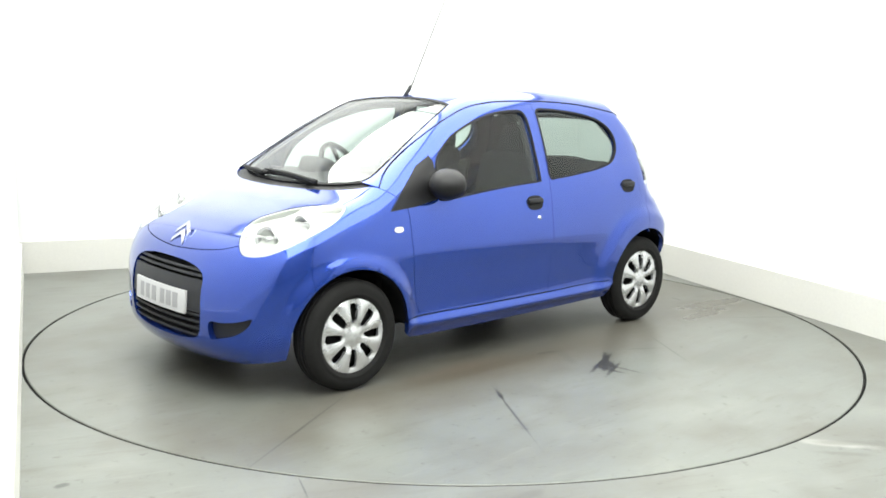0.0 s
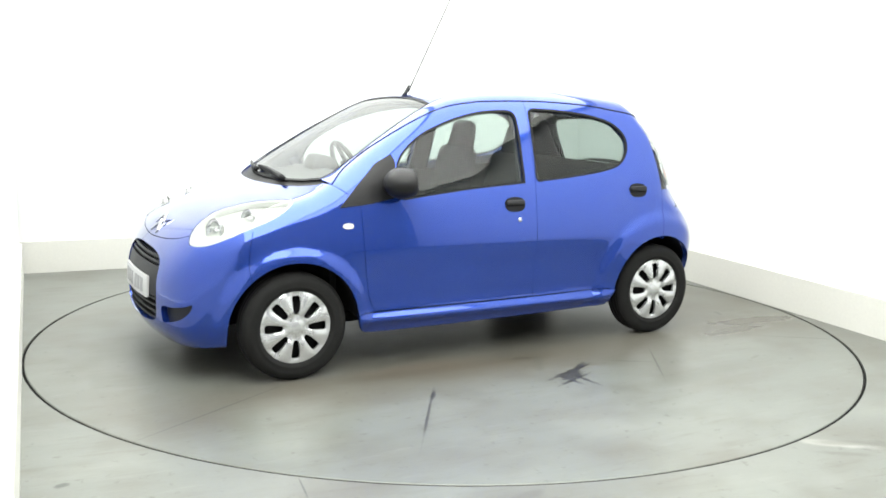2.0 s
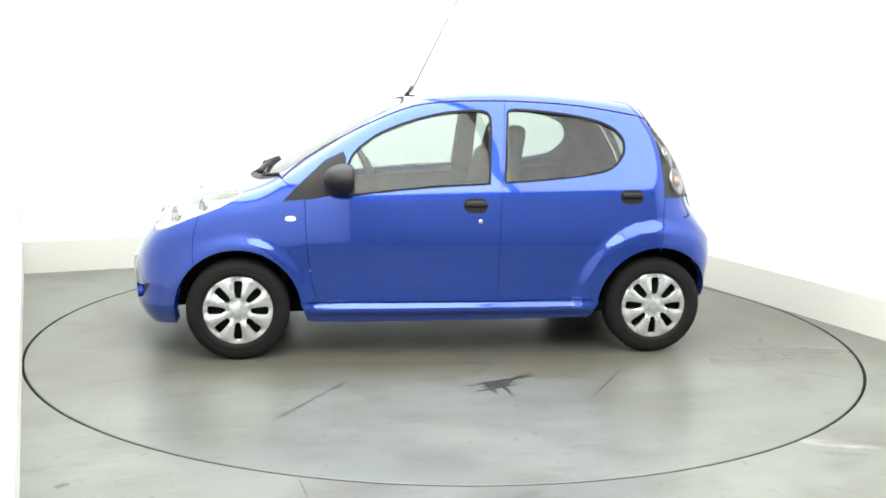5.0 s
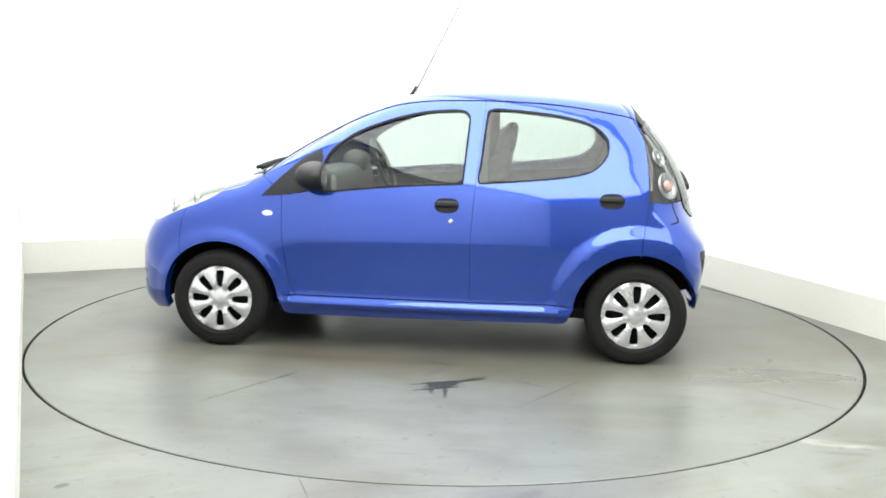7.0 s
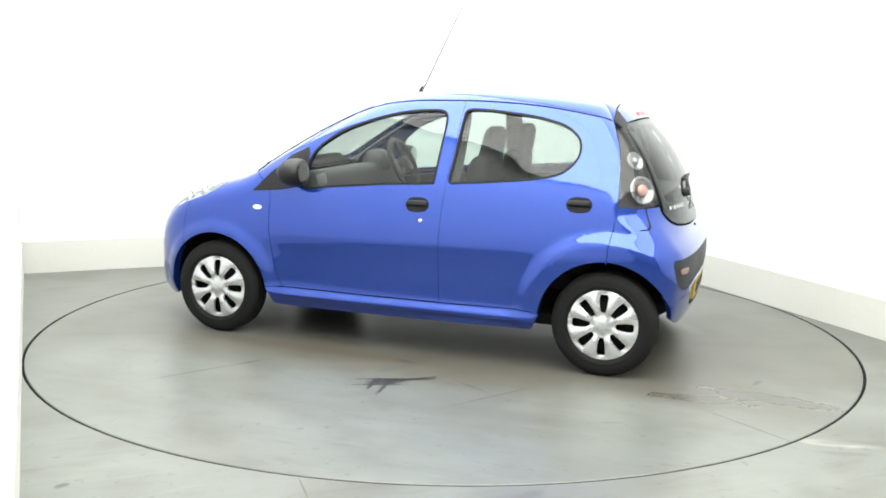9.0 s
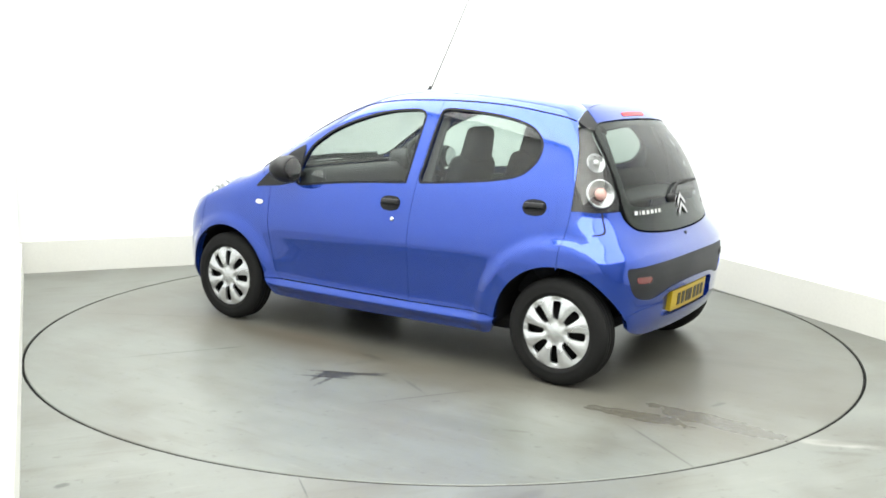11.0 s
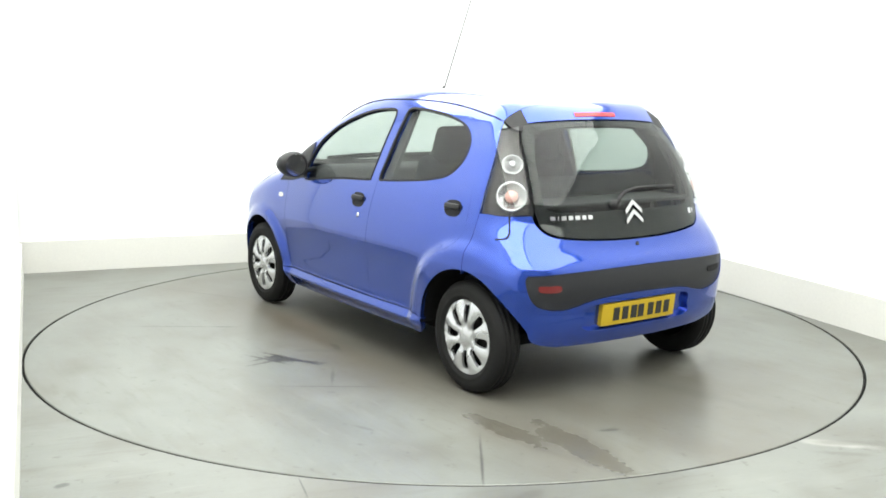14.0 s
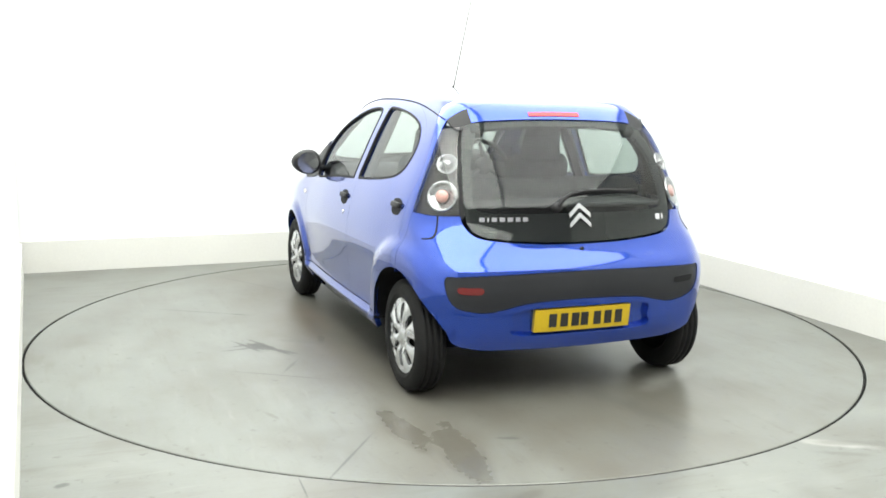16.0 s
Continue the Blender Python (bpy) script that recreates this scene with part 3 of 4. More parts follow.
ROOF_END = on_top(smooth_line([tuple(GUTTER[-1][:2]), (-1.135, .47), (-1.128, .40), (-1.120, .25), (-1.115, 0)]))


# ---- the car ----
def whole(chart, *pieces):
    """A loop symmetric about the middle from 3D lines that run from the middle, round the left, to the middle."""
    p = np.vstack(pieces)
    return loop(chart.flat(np.vstack([p, (p * (1, -1, 1))[::-1]])))


def wheel(car, x, side):
    """Tyre with tread, dark rim and an eight-spoked silver wheel trim."""
    hub = new("wheel")
    hub.parent = car
    hub.location = (x, side * .715, HUB)
    if side < 0:
        hub.rotation_euler = (0, 0, math.pi)
    R = .278
    tread = [(.2745, .050), (R, .044), (R, .034), (R - .007, .033), (R - .007, .027), (R, .026), (R, .006), (R - .007, .005), (R - .007, -.005), (R, -.006), (R, -.026), (R - .007, -.027), (R - .007, -.033), (R, -.034), (R, -.044), (.2745, -.050)]
    prof = [(.180, .055), (.190, .066), (.205, .073), (.209, .0748), (.212, .0735), (.228, .0765), (.245, .074), (.258, .068), (.268, .060)] + tread + [(.268, -.060), (.245, -.074), (.205, -.073), (.180, -.055), (.180, .055)]
    part("tyre", lathe("tyre", prof, (0, 0, 0), RUBBER, 72), hub, "black road tyre")
    part("rim", lathe("rim", [(.181, -.05), (.175, -.05), (.165, .02), (.05, .025), (0.0, .025)], (0, 0, 0), DARK, 48), hub, "dark steel wheel rim")
    # trim: dished disc with eight slots
    def dish(q):
        r = np.hypot(q[:, 0], q[:, 1])
        a = np.arctan2(q[:, 1], q[:, 0])
        y = .052 + .022 * np.sqrt(np.clip(1 - (r / .192) ** 2, 0, 1)) + .007 * np.cos(8 * a + math.pi) * np.clip(r / .1, 0, 1) * (r < .175)
        y = y - .010 * np.exp(-((r - .055) / .02) ** 2) + np.where(r > .172, .004, 0)
        return np.stack([q[:, 0], y, q[:, 1]], -1)
    a = np.linspace(0, 2 * math.pi, 72, endpoint=False)
    outline = np.stack([.186 * np.cos(a), .186 * np.sin(a)], -1)
    holes = []
    for k in range(8):
        c, s = math.cos(k * math.pi / 4 + .02), math.sin(k * math.pi / 4 + .02)
        slot = closed([(.072, .0125), (.095, .0180), (.130, .0220), (.155, .0215), (.162, .013), (.162, -.013), (.155, -.0215), (.130, -.0220), (.095, -.0180), (.072, -.0125), (.067, 0)], .006)
        holes.append(slot @ np.array([[c, s], [-s, c]]))
    v, f = fill(outline, holes, .014)
    p = dish(v)
    verts, faces = list(p), []
    for t in f:
        n = np.cross(p[t[1]] - p[t[0]], p[t[2]] - p[t[0]])
        faces.append(tuple(int(i) for i in (t if n[1] > 0 else t[::-1])))
    seen = {e for a_, b_, c_ in faces for e in ((a_, b_), (b_, c_), (c_, a_))}
    for i, j in [e for e in seen if (e[1], e[0]) not in seen]:
        o = len(verts)
        verts += [p[i], p[j], p[j] - (0, .016, 0), p[i] - (0, .016, 0)]
        faces.append((o + 1, o, o + 3, o + 2))
    trim = part("wheel_trim", mesh("wheel_trim", verts, faces, SILVER), hub, "silver eight-spoke wheel trim")
    part("hub_badge", lathe("hub_badge", [(.022, .062), (.022, .0655), (.019, .068), (0, .069)], (0, 0, 0), CHROME, 24), trim, "small round metal hub badge")
    return hub


def seat(name, car, y):
    s = new(name)
    s.parent = car
    s.location = (-.12, y, .0)
    part("cushion", box("cushion", (.50, .47, .15), (.10, 0, .50), CLOTH, .05, (0, -6, 0), 4), s)
    part("backrest", box("backrest", (.14, .46, .60), (-.20, 0, .82), CLOTH, .055, (0, -14, 0), 4, (.8, .84)), s)
    part("headrest", box("headrest", (.10, .26, .22), (-.295, 0, 1.17), CLOTH, .045, (0, -12, 0), 4, (.85, .85)), s)
    return s


def chevron(name, at, width, material, car, normal=(1, 0, 0), up=(0, 0, 1)):
    """A plain emblem of two stacked angles, on a face with that normal."""
    n = Vector(normal).normalized()
    u = Vector(up).cross(n).normalized()
    w = n.cross(u)
    verts, faces = [], []
    for k in (0, 1):
        z0 = -.42 * width * k
        shape = [(-.5, -.42), (-.5, -.20), (0, .30), (.5, -.20), (.5, -.42), (0, .06)]
        o = len(verts)
        for d in (0, .006):
            verts += [Vector(at) + u * (x * width) + w * (z * width * .9 + z0 + .2 * width) + n * d for x, z in shape]
        faces += [tuple(o + 6 + i for i in (0, 5, 2, 1)), tuple(o + 6 + i for i in (5, 4, 3, 2))]
        faces += [(o + i, o + (i + 1) % 6, o + 6 + (i + 1) % 6, o + 6 + i) for i in range(6)]
    bm = bmesh.new()
    vs = [bm.verts.new(v) for v in verts]
    for f in faces:
        bm.faces.new([vs[i] for i in f])
    return part(name, from_bm(name, bm, material, False), car, "silver emblem of two stacked angles")


def bars(name, at, widths, height, gap, material, parent, right, normal, thick=.003):
    """Plain bars where writing stands."""
    r, n = Vector(right).normalized(), Vector(normal).normalized()
    up = n.cross(r).normalized()
    total = sum(widths) + gap * (len(widths) - 1)
    x = -total / 2
    out = []
    for w in widths:
        c = Vector(at) + r * (x + w / 2)
        q = [(-w / 2, -height / 2), (w / 2, -height / 2), (w / 2, height / 2), (-w / 2, height / 2)]
        v = [c + r * a + up * b for a, b in q] + [c + r * a + up * b + n * thick for a, b in q]
        f = [(4, 5, 6, 7), (0, 1, 5, 4), (1, 2, 6, 5), (2, 3, 7, 6), (3, 0, 4, 7)]
        out.append(part(name, mesh(name, v, f, material, False), parent))
        x += w + gap
    return out


def car():
    c = new("car")
    tagged(c, "small blue five-door hatchback car standing on the turning platform", "car")
    S = SIDEV

    # bonnet, cowl, windscreen, roof
    hood = whole(TOPV, HOOD_NOSE, HOOD_LAMP, HOOD_BACK, COWL_LINE)
    part("bonnet", panel("bonnet", TOPV, hood, PAINT), c, "blue bonnet")
    part("cowl", panel("cowl", TOPV, whole(TOPV, COWL_LINE[::-1], SCREEN_BASE[::-1]), BLACK, off=-.012, gap=-.004), c, "black plastic scuttle under the windscreen")
    screen = whole(TOPV, SCREEN_BASE, SCREEN_SIDE, SCREEN_TOP)
    glassy = part("windscreen", panel("windscreen", TOPV, screen, SCREEN, off=-.004, gap=0, depth=.004, step=.03), c, "clear windscreen")
    glassy.visible_shadow = False
    part("windscreen_seal", panel("windscreen_seal", TOPV, screen, SEAL, [shrink(screen, .014)], gap=-.003, off=-.001, depth=.008), c, "black windscreen seal")
    roof = whole(TOPV, SCREEN_TOP[::-1], SCREEN_SIDE[::-1], GUTTER, ROOF_END)
    part("roof", panel("roof", TOPV, roof, PAINT, gap=.003, step=.03), c, "blue roof with windscreen pillars")
    part("headlining", panel("headlining", TOPV, roof, HEADLINER, gap=.012, off=-.030, depth=.006, step=.05), c, "pale grey headlining")

    for sgn in (1, -1):
        part("roof_seal", tube("roof_seal", [tuple(q * (1, sgn, 1)) for q in GUTTER[::3]], .0042, SEAL, 6), c, "black rubber strip along the roof edge")

    # flanks
    arch_f = lambda a0, a1: arc(1.17, ARCH_F, a0, a1)
    arch_r = lambda a0, a1: arc(-1.17, ARCH_R, a0, a1)
    gx = GUTTER[:, [0, 2]]
    split = int(np.argmin(abs(gx[:, 0] - SEAM_FR[0][0])))
    split2 = int(np.argmin(abs(gx[:, 0] - SEAM_RD[0][0])))
    door_f = loop(sv(gx[:split + 1]), sv(SEAM_FR[2:]), sv(smooth_line([(-.258, .318), (.73, .318)])), sv(SEAM_A[::-1]))
    door_r = loop(sv(gx[split:split2 + 1]), sv(SEAM_RD[1:]), sv(smooth_line([(-.785, .325), (-.258, .318)])), sv(SEAM_FR[::-1][:-2]))
    quarter = loop(sv(gx[split2:]), sv(SEAM_Q), sv(SEAM_Q[-1:]), sv(arch_r(91, 4)), sv(smooth_line([(-.80, .318), (-.785, .325)])), sv(SEAM_RD[::-1]))
    sw_f, sw_r = sv(WINDOW_F), sv(WINDOW_R)
    doors = both("front_door", panel("front_door", S, door_f, PAINT, [sw_f], flip_y=True, depth=.03), c, "blue front door")
    rdoors = both("rear_door", panel("rear_door", S, door_r, PAINT, [sw_r], flip_y=True, depth=.03, gap=.0004), c, "blue rear door")
    both("rear_quarter", panel("rear_quarter", S, quarter, PAINT, flip_y=True, gap=.0003), c, "blue rear quarter panel")
    for dd, win, name in ((doors, sw_f, "front"), (rdoors, sw_r, "rear")):
        panes = panel("window", S, win, WINDOW, off=-.010, gap=0, depth=.003, step=.04, flip_y=True)
        seals = panel("window_seal", S, shrink(win, -.004), SEAL, [shrink(win, .007)], gap=0, off=.0025, depth=.014, flip_y=True)
        for d, pane, seal_ in zip(dd, panes, seals):
            part("window", pane, d, "tinted door window").visible_shadow = False
            part("window_seal", seal_, d, "black window seal")
    cards = panel("door_card", S, loop(sv(smooth_line([(.74, .30), (-.72, .30)])), sv(smooth_line([(-.72, .30), (-.76, .50), (-.88, .68), (-1.0, .75), (-1.0, 1.0)])[1:]), sv(smooth_line([(-1.0, 1.0), (-.55, .965), (-.2, .945), (.2, .92), (.62, .875), (.74, .86)])[1:])), CARD, gap=0, off=-.055, depth=.02, step=.05, flip_y=True)
    both("door_card", cards, c, "grey inner door panel")
    posts = panel("pillar_trim", S, loop(sv([(-.20, .93), (-.335, .93), (-.34, 1.40), (-.235, 1.40)])), CARD, gap=0, off=-.04, depth=.02, flip_y=True)
    both("pillar_trim", posts, c, "grey middle pillar trim")
    qtr = panel("pillar_trim", S, loop(sv(smooth_line([(-.97, .95), (-1.04, 1.15), (-.95, 1.30), (-.85, 1.39)])), sv([(-1.10, 1.34), (-1.17, 1.1), (-1.18, .95)])), INNER, gap=0, off=-.04, depth=.02, flip_y=True)
    both("pillar_trim", qtr, c, "grey rear pillar trim")

    # wing: between bonnet, lamp, bumper, arch and door
    lamp_outer = run(LAMP_TIP, LAMP_LOW, (1.25, .722, .818))
    bump_seam = smooth_line([tuple(LAMP[LAMP_LOW][[0, 2]]), (1.395, .70), (1.405, .60), tuple(arch_f(48, 48)[0])])
    top_edge = HOOD_BACK[:, [0, 2]]
    wing = loop(sv(top_edge), sv(SEAM_A), sv(smooth_line([(.73, .318), tuple(arch_f(173, 173)[0])])), sv(arch_f(173, 48)), sv(bump_seam[::-1]), sv(lamp_outer[:, [0, 2]][::-1]))
    wings = both("front_wing", panel("front_wing", S, wing, PAINT, flip_y=True, gap=.0011), c, "blue front wing")
    sill = loop(sv(smooth_line([tuple(arch_f(174, 174)[0]), (.73, .314), (-.25, .314), (-.785, .320), tuple(arch_r(4, 4)[0])])), sv(smooth_line([(-.80, .232), (-.70, .212), (0, .203), (.70, .200), (.80, .215)])))
    both("sill", panel("sill", S, sill, PAINT, flip_y=True, gap=.0008, depth=.03, step=.012), c, "blue sill")
    # moulded edges of the wheel openings
    for xh, r, a0, a1, nm in ((1.17, ARCH_F, -4, 176, "wheel_arch"), (-1.17, ARCH_R, 2, 160, "wheel_arch")):
        for sgn in (1, -1):
            verts, faces = [], []
            aa = np.radians(np.linspace(a0, a1, 60))
            for a in aa:
                x, z = xh + (r - .001) * math.cos(a), HUB - .006 + (r - .001) * math.sin(a)
                y = float(on_side([(x + .004 * math.cos(a), z + .004 * math.sin(a))])[0, 1]) - .004
                y = y if y == y else .74
                verts += [(x, sgn * y, z), (xh + (r + .03) * math.cos(a), sgn * .50, HUB - .006 + (r + .03) * math.sin(a))]
            faces = [(2 * i, 2 * i + 1, 2 * i + 3, 2 * i + 2) for i in range(len(aa) - 1)]
            o = len(verts)
            verts.append((xh, sgn * .50, HUB))
            faces += [(o, 2 * i + 3, 2 * i + 1) for i in range(len(aa) - 1)]
            part(nm, mesh(nm, verts, faces, DARK), c, "dark wheel arch liner")

    # front bumper with mouth and fog recess
    nose_low = smooth_line([(1.70, 0, .165), (1.66, .30, .166), (1.58, .52, .172), (1.49, .68, .195)])
    lamp_under = run(LAMP_IN, LAMP_LOW, (1.575, .645, .695))
    af = on_side(arch_f(48, -7))
    af = af[~np.isnan(af[:, 0])]
    N = NOSEV
    bump = loop(*(lambda h: (h, (h * (-1, 1))[::-1]))(np.vstack([N.flat(HOOD_NOSE), N.flat(lamp_under), N.flat(on_side(bump_seam)), N.flat(af), N.flat(nose_low[::-1])])))
    nf = lambda pts: np.vstack([N.flat(NOSE_AT(y, z)) for y, z in pts])
    mouth = closed(nf([(0, .632), (.16, .628), (.28, .612), (.352, .575), (.366, .50), (.366, .38), (.345, .295), (.28, .268), (.14, .255), (0, .252), (-.14, .255), (-.28, .268), (-.345, .295), (-.366, .38), (-.366, .50), (-.352, .575), (-.28, .612), (-.16, .628)]))
    fog = closed(nf([(.428, .372), (.50, .376), (.56, .384), (.615, .398), (.640, .408), (.630, .375), (.600, .342), (.560, .318), (.515, .304), (.47, .292), (.428, .288), (.415, .33)]))
    fog2 = fog * (-1, 1)
    fb = part("front_bumper", panel("front_bumper", N, bump, PAINT, [mouth, fog, fog2], depth=.045, gap=.0011), c, "blue front bumper")
    for fo in (fog, fog2):
        part("fog_recess", panel("fog_recess", N, fo, TRIM, off=-.035, gap=-.004, depth=.003), fb, "dark triangular recess")
    gr = part("grille", panel("grille", N, mouth, DARK, off=-.04, gap=-.004, depth=.003), c, "black front grille with slats")
    def band(z0, z1, y, off, m, name, parent, label=""):
        q = loop(smooth_line(nf([(-y, z0), (-y / 2, z0), (0, z0), (y / 2, z0), (y, z0)])), smooth_line(nf([(y, z1), (y / 2, z1), (0, z1), (-y / 2, z1), (-y, z1)])))
        return part(name, panel(name, N, q, m, off=off, gap=0, depth=.03), parent, label)
    band(.402, .560, .366, -.006, TRIM, "plate_panel", gr, "dark grey plate panel")
    for z in (.579, .603):
        band(z - .006, z + .006, .335, -.008, TRIM, "slat", gr)
    for z in (.285, .320, .355, .388):
        band(z - .006, z + .006, .355, -.010, TRIM, "slat", gr)
    q = loop(smooth_line(nf([(-.26, .385), (0, .385), (.26, .385)])), smooth_line(nf([(.26, .497), (0, .497), (-.26, .497)])))
    fp = part("front_plate", panel("front_plate", N, q, WHITEPLATE, off=.010, gap=0, depth=.012), c, "white front number plate")
    for y in (-.17, -.10, -.03, .06, .12, .18):
        b0 = loop(smooth_line(nf([(y - .022, .405), (y + .022, .405)])), smooth_line(nf([(y + .022, .477), (y - .022, .477)])))
        part("bar", panel("bar", N, b0, mat_grey(), off=.0125, gap=0, depth=.002), fp)
    chevron("bonnet_badge", tuple(on_top([(1.648, 0)])[0] + (.006, 0, .006)), .125, CHROME, c, (.80, 0, .60), (-.60, 0, .80))

    # headlamps: reflector bowl, lens, bulbs
    lo = loop(LAMPV.flat(LAMP))
    for sgn, shell, lens_ in zip((1, -1), panel("headlight", LAMPV, lo, REFLECTOR, gap=.001, off=-.035, depth=.004, flip_y=True), panel("lens", LAMPV, lo, LENS, gap=.002, off=.003, depth=.012, flip_y=True)):
        h = part("headlight", shell, c, "large clear almond-shaped headlight")
        part("lens", lens_, h, "clear lens").visible_shadow = False
        for (px, py, pz), rr in (((1.505, .540, .762), .058), ((1.345, .600, .825), .044)):
            q0 = LAMPV.lift(LAMPV.flat([(px, py, pz)]))[0]
            px, py, pz = q0 - normals(q0[None])[0] * .024
            bowl = lathe("reflector_bowl", [(rr, .0), (rr * .96, .012), (rr * .8, -.01), (rr * .45, -.028), (.012, -.034), (.012, .0), (0, .004)], (0, 0, 0), CHROME, 28, "z")
            ob = part("reflector_bowl", bowl, h)
            part("bowl_ring", lathe("bowl_ring", [(rr * 1.02, -.012), (rr * 1.10, .004), (rr * 1.04, .008), (rr * .98, .002)], (0, 0, 0), SMOKED, 28, "z"), ob)
            ob.matrix_local = look((px, py * sgn, pz), (px - .8, (py - .35) * sgn, pz - .1))
        rim_ = panel("bezel", LAMPV, lo, REFLECTOR, [shrink(lo, .012)], gap=.001, off=-.004, depth=.03, flip_y=True)
        part("bezel", rim_[0 if sgn > 0 else 1], h)

    # rear: tailgate, glass, lamps, bumper
    R = TAILV
    rf = lambda pts: np.vstack([R.flat(TAIL_AT(y, z)) for y, z in pts])
    glass_half = [(0, .768), (.20, .772), (.40, .786), (.505, .806), (.553, .85), (.563, .93), (.556, 1.034), (.540, 1.15), (.518, 1.24), (.490, 1.290), (.43, 1.318), (.20, 1.330), (0, 1.333)]
    sym = lambda pts: pts + [(-y, z) for y, z in pts[::-1][1:-1]]
    gl = closed(rf(sym(glass_half)))
    tg = part("tailgate", panel("tailgate", R, gl, GLOSSBLACK, [closed(rf(sym([(0, .905), (.25, .905), (.46, .91), (.515, .94), (.515, 1.03), (.495, 1.15), (.450, 1.245), (.41, 1.285), (.20, 1.305), (0, 1.308)])))], off=.001, gap=.002, depth=.02), c, "frameless black glass tailgate")
    part("rear_window", panel("rear_window", R, gl, REARGLASS, off=.004, gap=.002, depth=.004, step=.03), tg, "tinted rear window").visible_shadow = False
    spo = smooth_line(rf([(0, 1.338), (.20, 1.335), (.38, 1.326), (.445, 1.317)]))
    inner = ROOF_END[ROOF_END[:, 1] <= .445]
    outer = ROOF_END[ROOF_END[:, 1] >= .44]
    top_end = R.flat(inner)[::-1]
    sp = np.vstack([top_end, smooth_line(np.vstack([top_end[-1:], spo[-1:]])), spo[::-1]])
    hq = loop(R.flat(outer), smooth_line(np.vstack([R.flat(outer[-1:]), rf([(.445, 1.317), (.470, 1.294)])])), smooth_line(np.vstack([rf([(.470, 1.294), (.50, 1.285), (.535, 1.298)]), R.flat(outer[:1])])))
    both("hinge_plate", panel("hinge_plate", R, hq, BLACK, gap=0, off=.003, flip_y=True), c, "black corner plate beside the tailgate hinge")
    part("spoiler", panel("spoiler", R, loop(sp, (sp * (-1, 1))[::-1]), PAINT, gap=.002, off=.004), c, "blue strip over the rear window")
    bl = loop(smooth_line(rf([(-.14, 1.352), (0, 1.354), (.14, 1.352)])), smooth_line(rf([(.14, 1.369), (0, 1.371), (-.14, 1.369)])))
    part("brake_light", panel("brake_light", R, bl, RED, off=.008, gap=0, depth=.012), c, "red high brake light")
    for y in (.425, -.425):
        p0 = TAIL_AT(y, 1.314)[0]
        part("hinge_cover", box("hinge_cover", (.050, .078, .122), (p0[0] + .018, p0[1], p0[2] - .014), BLACK, .022, (0, 43, 6 if y < 0 else -6), 4, (.8, .82)), c, "black hinge cover")
    sq = SEAM_Q[:np.argmin(abs(SEAM_Q[:, 1] - .897)) + 1]
    lampq = loop(R.flat(on_side(sq))[4:], smooth_line(np.vstack([R.flat(on_side(sq[-1:])), rf([(.70, .893), (.64, .895), (.587, .905)])])),
                 smooth_line(rf([(.587, .905), (.578, .96), (.572, 1.034), (.552, 1.15), (.524, 1.25), (.497, 1.305)])))
    shells = panel("tail_light", R, lampq, LAMPGREY, gap=.002, off=-.028, depth=.004, flip_y=True)
    housings = panel("lamp_housing", R, lampq, BLACK, gap=-.03, off=-.036, depth=.004, flip_y=True)
    lenses = panel("lens", R, lampq, LENS, gap=.002, off=.004, depth=.003, flip_y=True)
    for sgn, sh, le in zip((1, -1), shells, lenses):
        t = part("tail_light", sh, c, "clear-lensed tall tail light")
        part("lens", le, t, "clear lens").visible_shadow = False
        part("lamp_housing", housings[0 if sgn > 0 else 1], t, "black lamp housing")
        for (y, z), rr, m in (((.604, 1.135), .052, SMOKED), ((.648, .985), .076, SMOKED)):
            p0 = TAIL_AT(y, z)[0]
            n0 = normals(p0[None])[0]
            a = p0 - n0 * .020
            ring = lathe("lamp_ring", [(rr, 0), (rr, .010), (rr * .88, .012), (rr * .80, .004), (rr * .3, -.004), (0, -.004)], (0, 0, 0), m, 28, "z")
            ob = part("lamp_ring", ring, t)
            k = np.array([1, sgn, 1])
            ob.matrix_local = look(tuple(a * k), tuple((a - n0) * k))
            bulb = lathe("bulb_cover", [(rr * .42, .004), (rr * .40, .014), (rr * .2, .020), (0, .021)], (0, 0, 0), PINK if rr > .06 else SMOKED, 20, "z")
            ob2 = part("bulb_cover", bulb, ob, "pale red lamp cover" if rr > .06 else "")
    ar = on_side(arch_r(92, 164))
    ar = ar[~np.isnan(ar[:, 0])]
    tail_low = np.array([(a * .85 * math.pi / 180, z) for a, z in ((41.6, .345), (41, .315), (38.5, .288), (33, .268), (24, .262), (12, .258), (0, .256))])
    tb_top = [(0, .762), (.20, .766), (.40, .780), (.515, .80), (.565, .845), (.580, .895)]
    hb = np.vstack([smooth_line(rf(tb_top)), smooth_line(rf([(.580, .895), (.70, .892), (.728, .897)])), R.flat(on_side(SEAM_Q[np.argmin(abs(SEAM_Q[:, 1] - .897)):])), R.flat(ar), smooth_line(tail_low)])
    strip_half = [(0, .505), (.20, .500), (.32, .490), (.42, .468), (.50, .455), (.60, .468), (.66, .50), (.69, .56), (.69, .625), (.62, .632), (.30, .640), (0, .643)]
    stripq = closed(rf(sym(strip_half)))
    prc = closed(rf([(-.345, .340), (-.365, .40), (-.335, .462), (0, .470), (.335, .462), (.365, .40), (.345, .340), (0, .336)]))
    rb = part("rear_bumper", panel("rear_bumper", R, loop(hb, (hb * (-1, 1))[::-1]), PAINT, [stripq, prc], depth=.03), c, "blue rear bumper and corners")
    part("bumper_strip", panel("bumper_strip", R, stripq, TRIM, off=-.004, gap=.001, depth=.02), rb, "dark grey bumper insert")
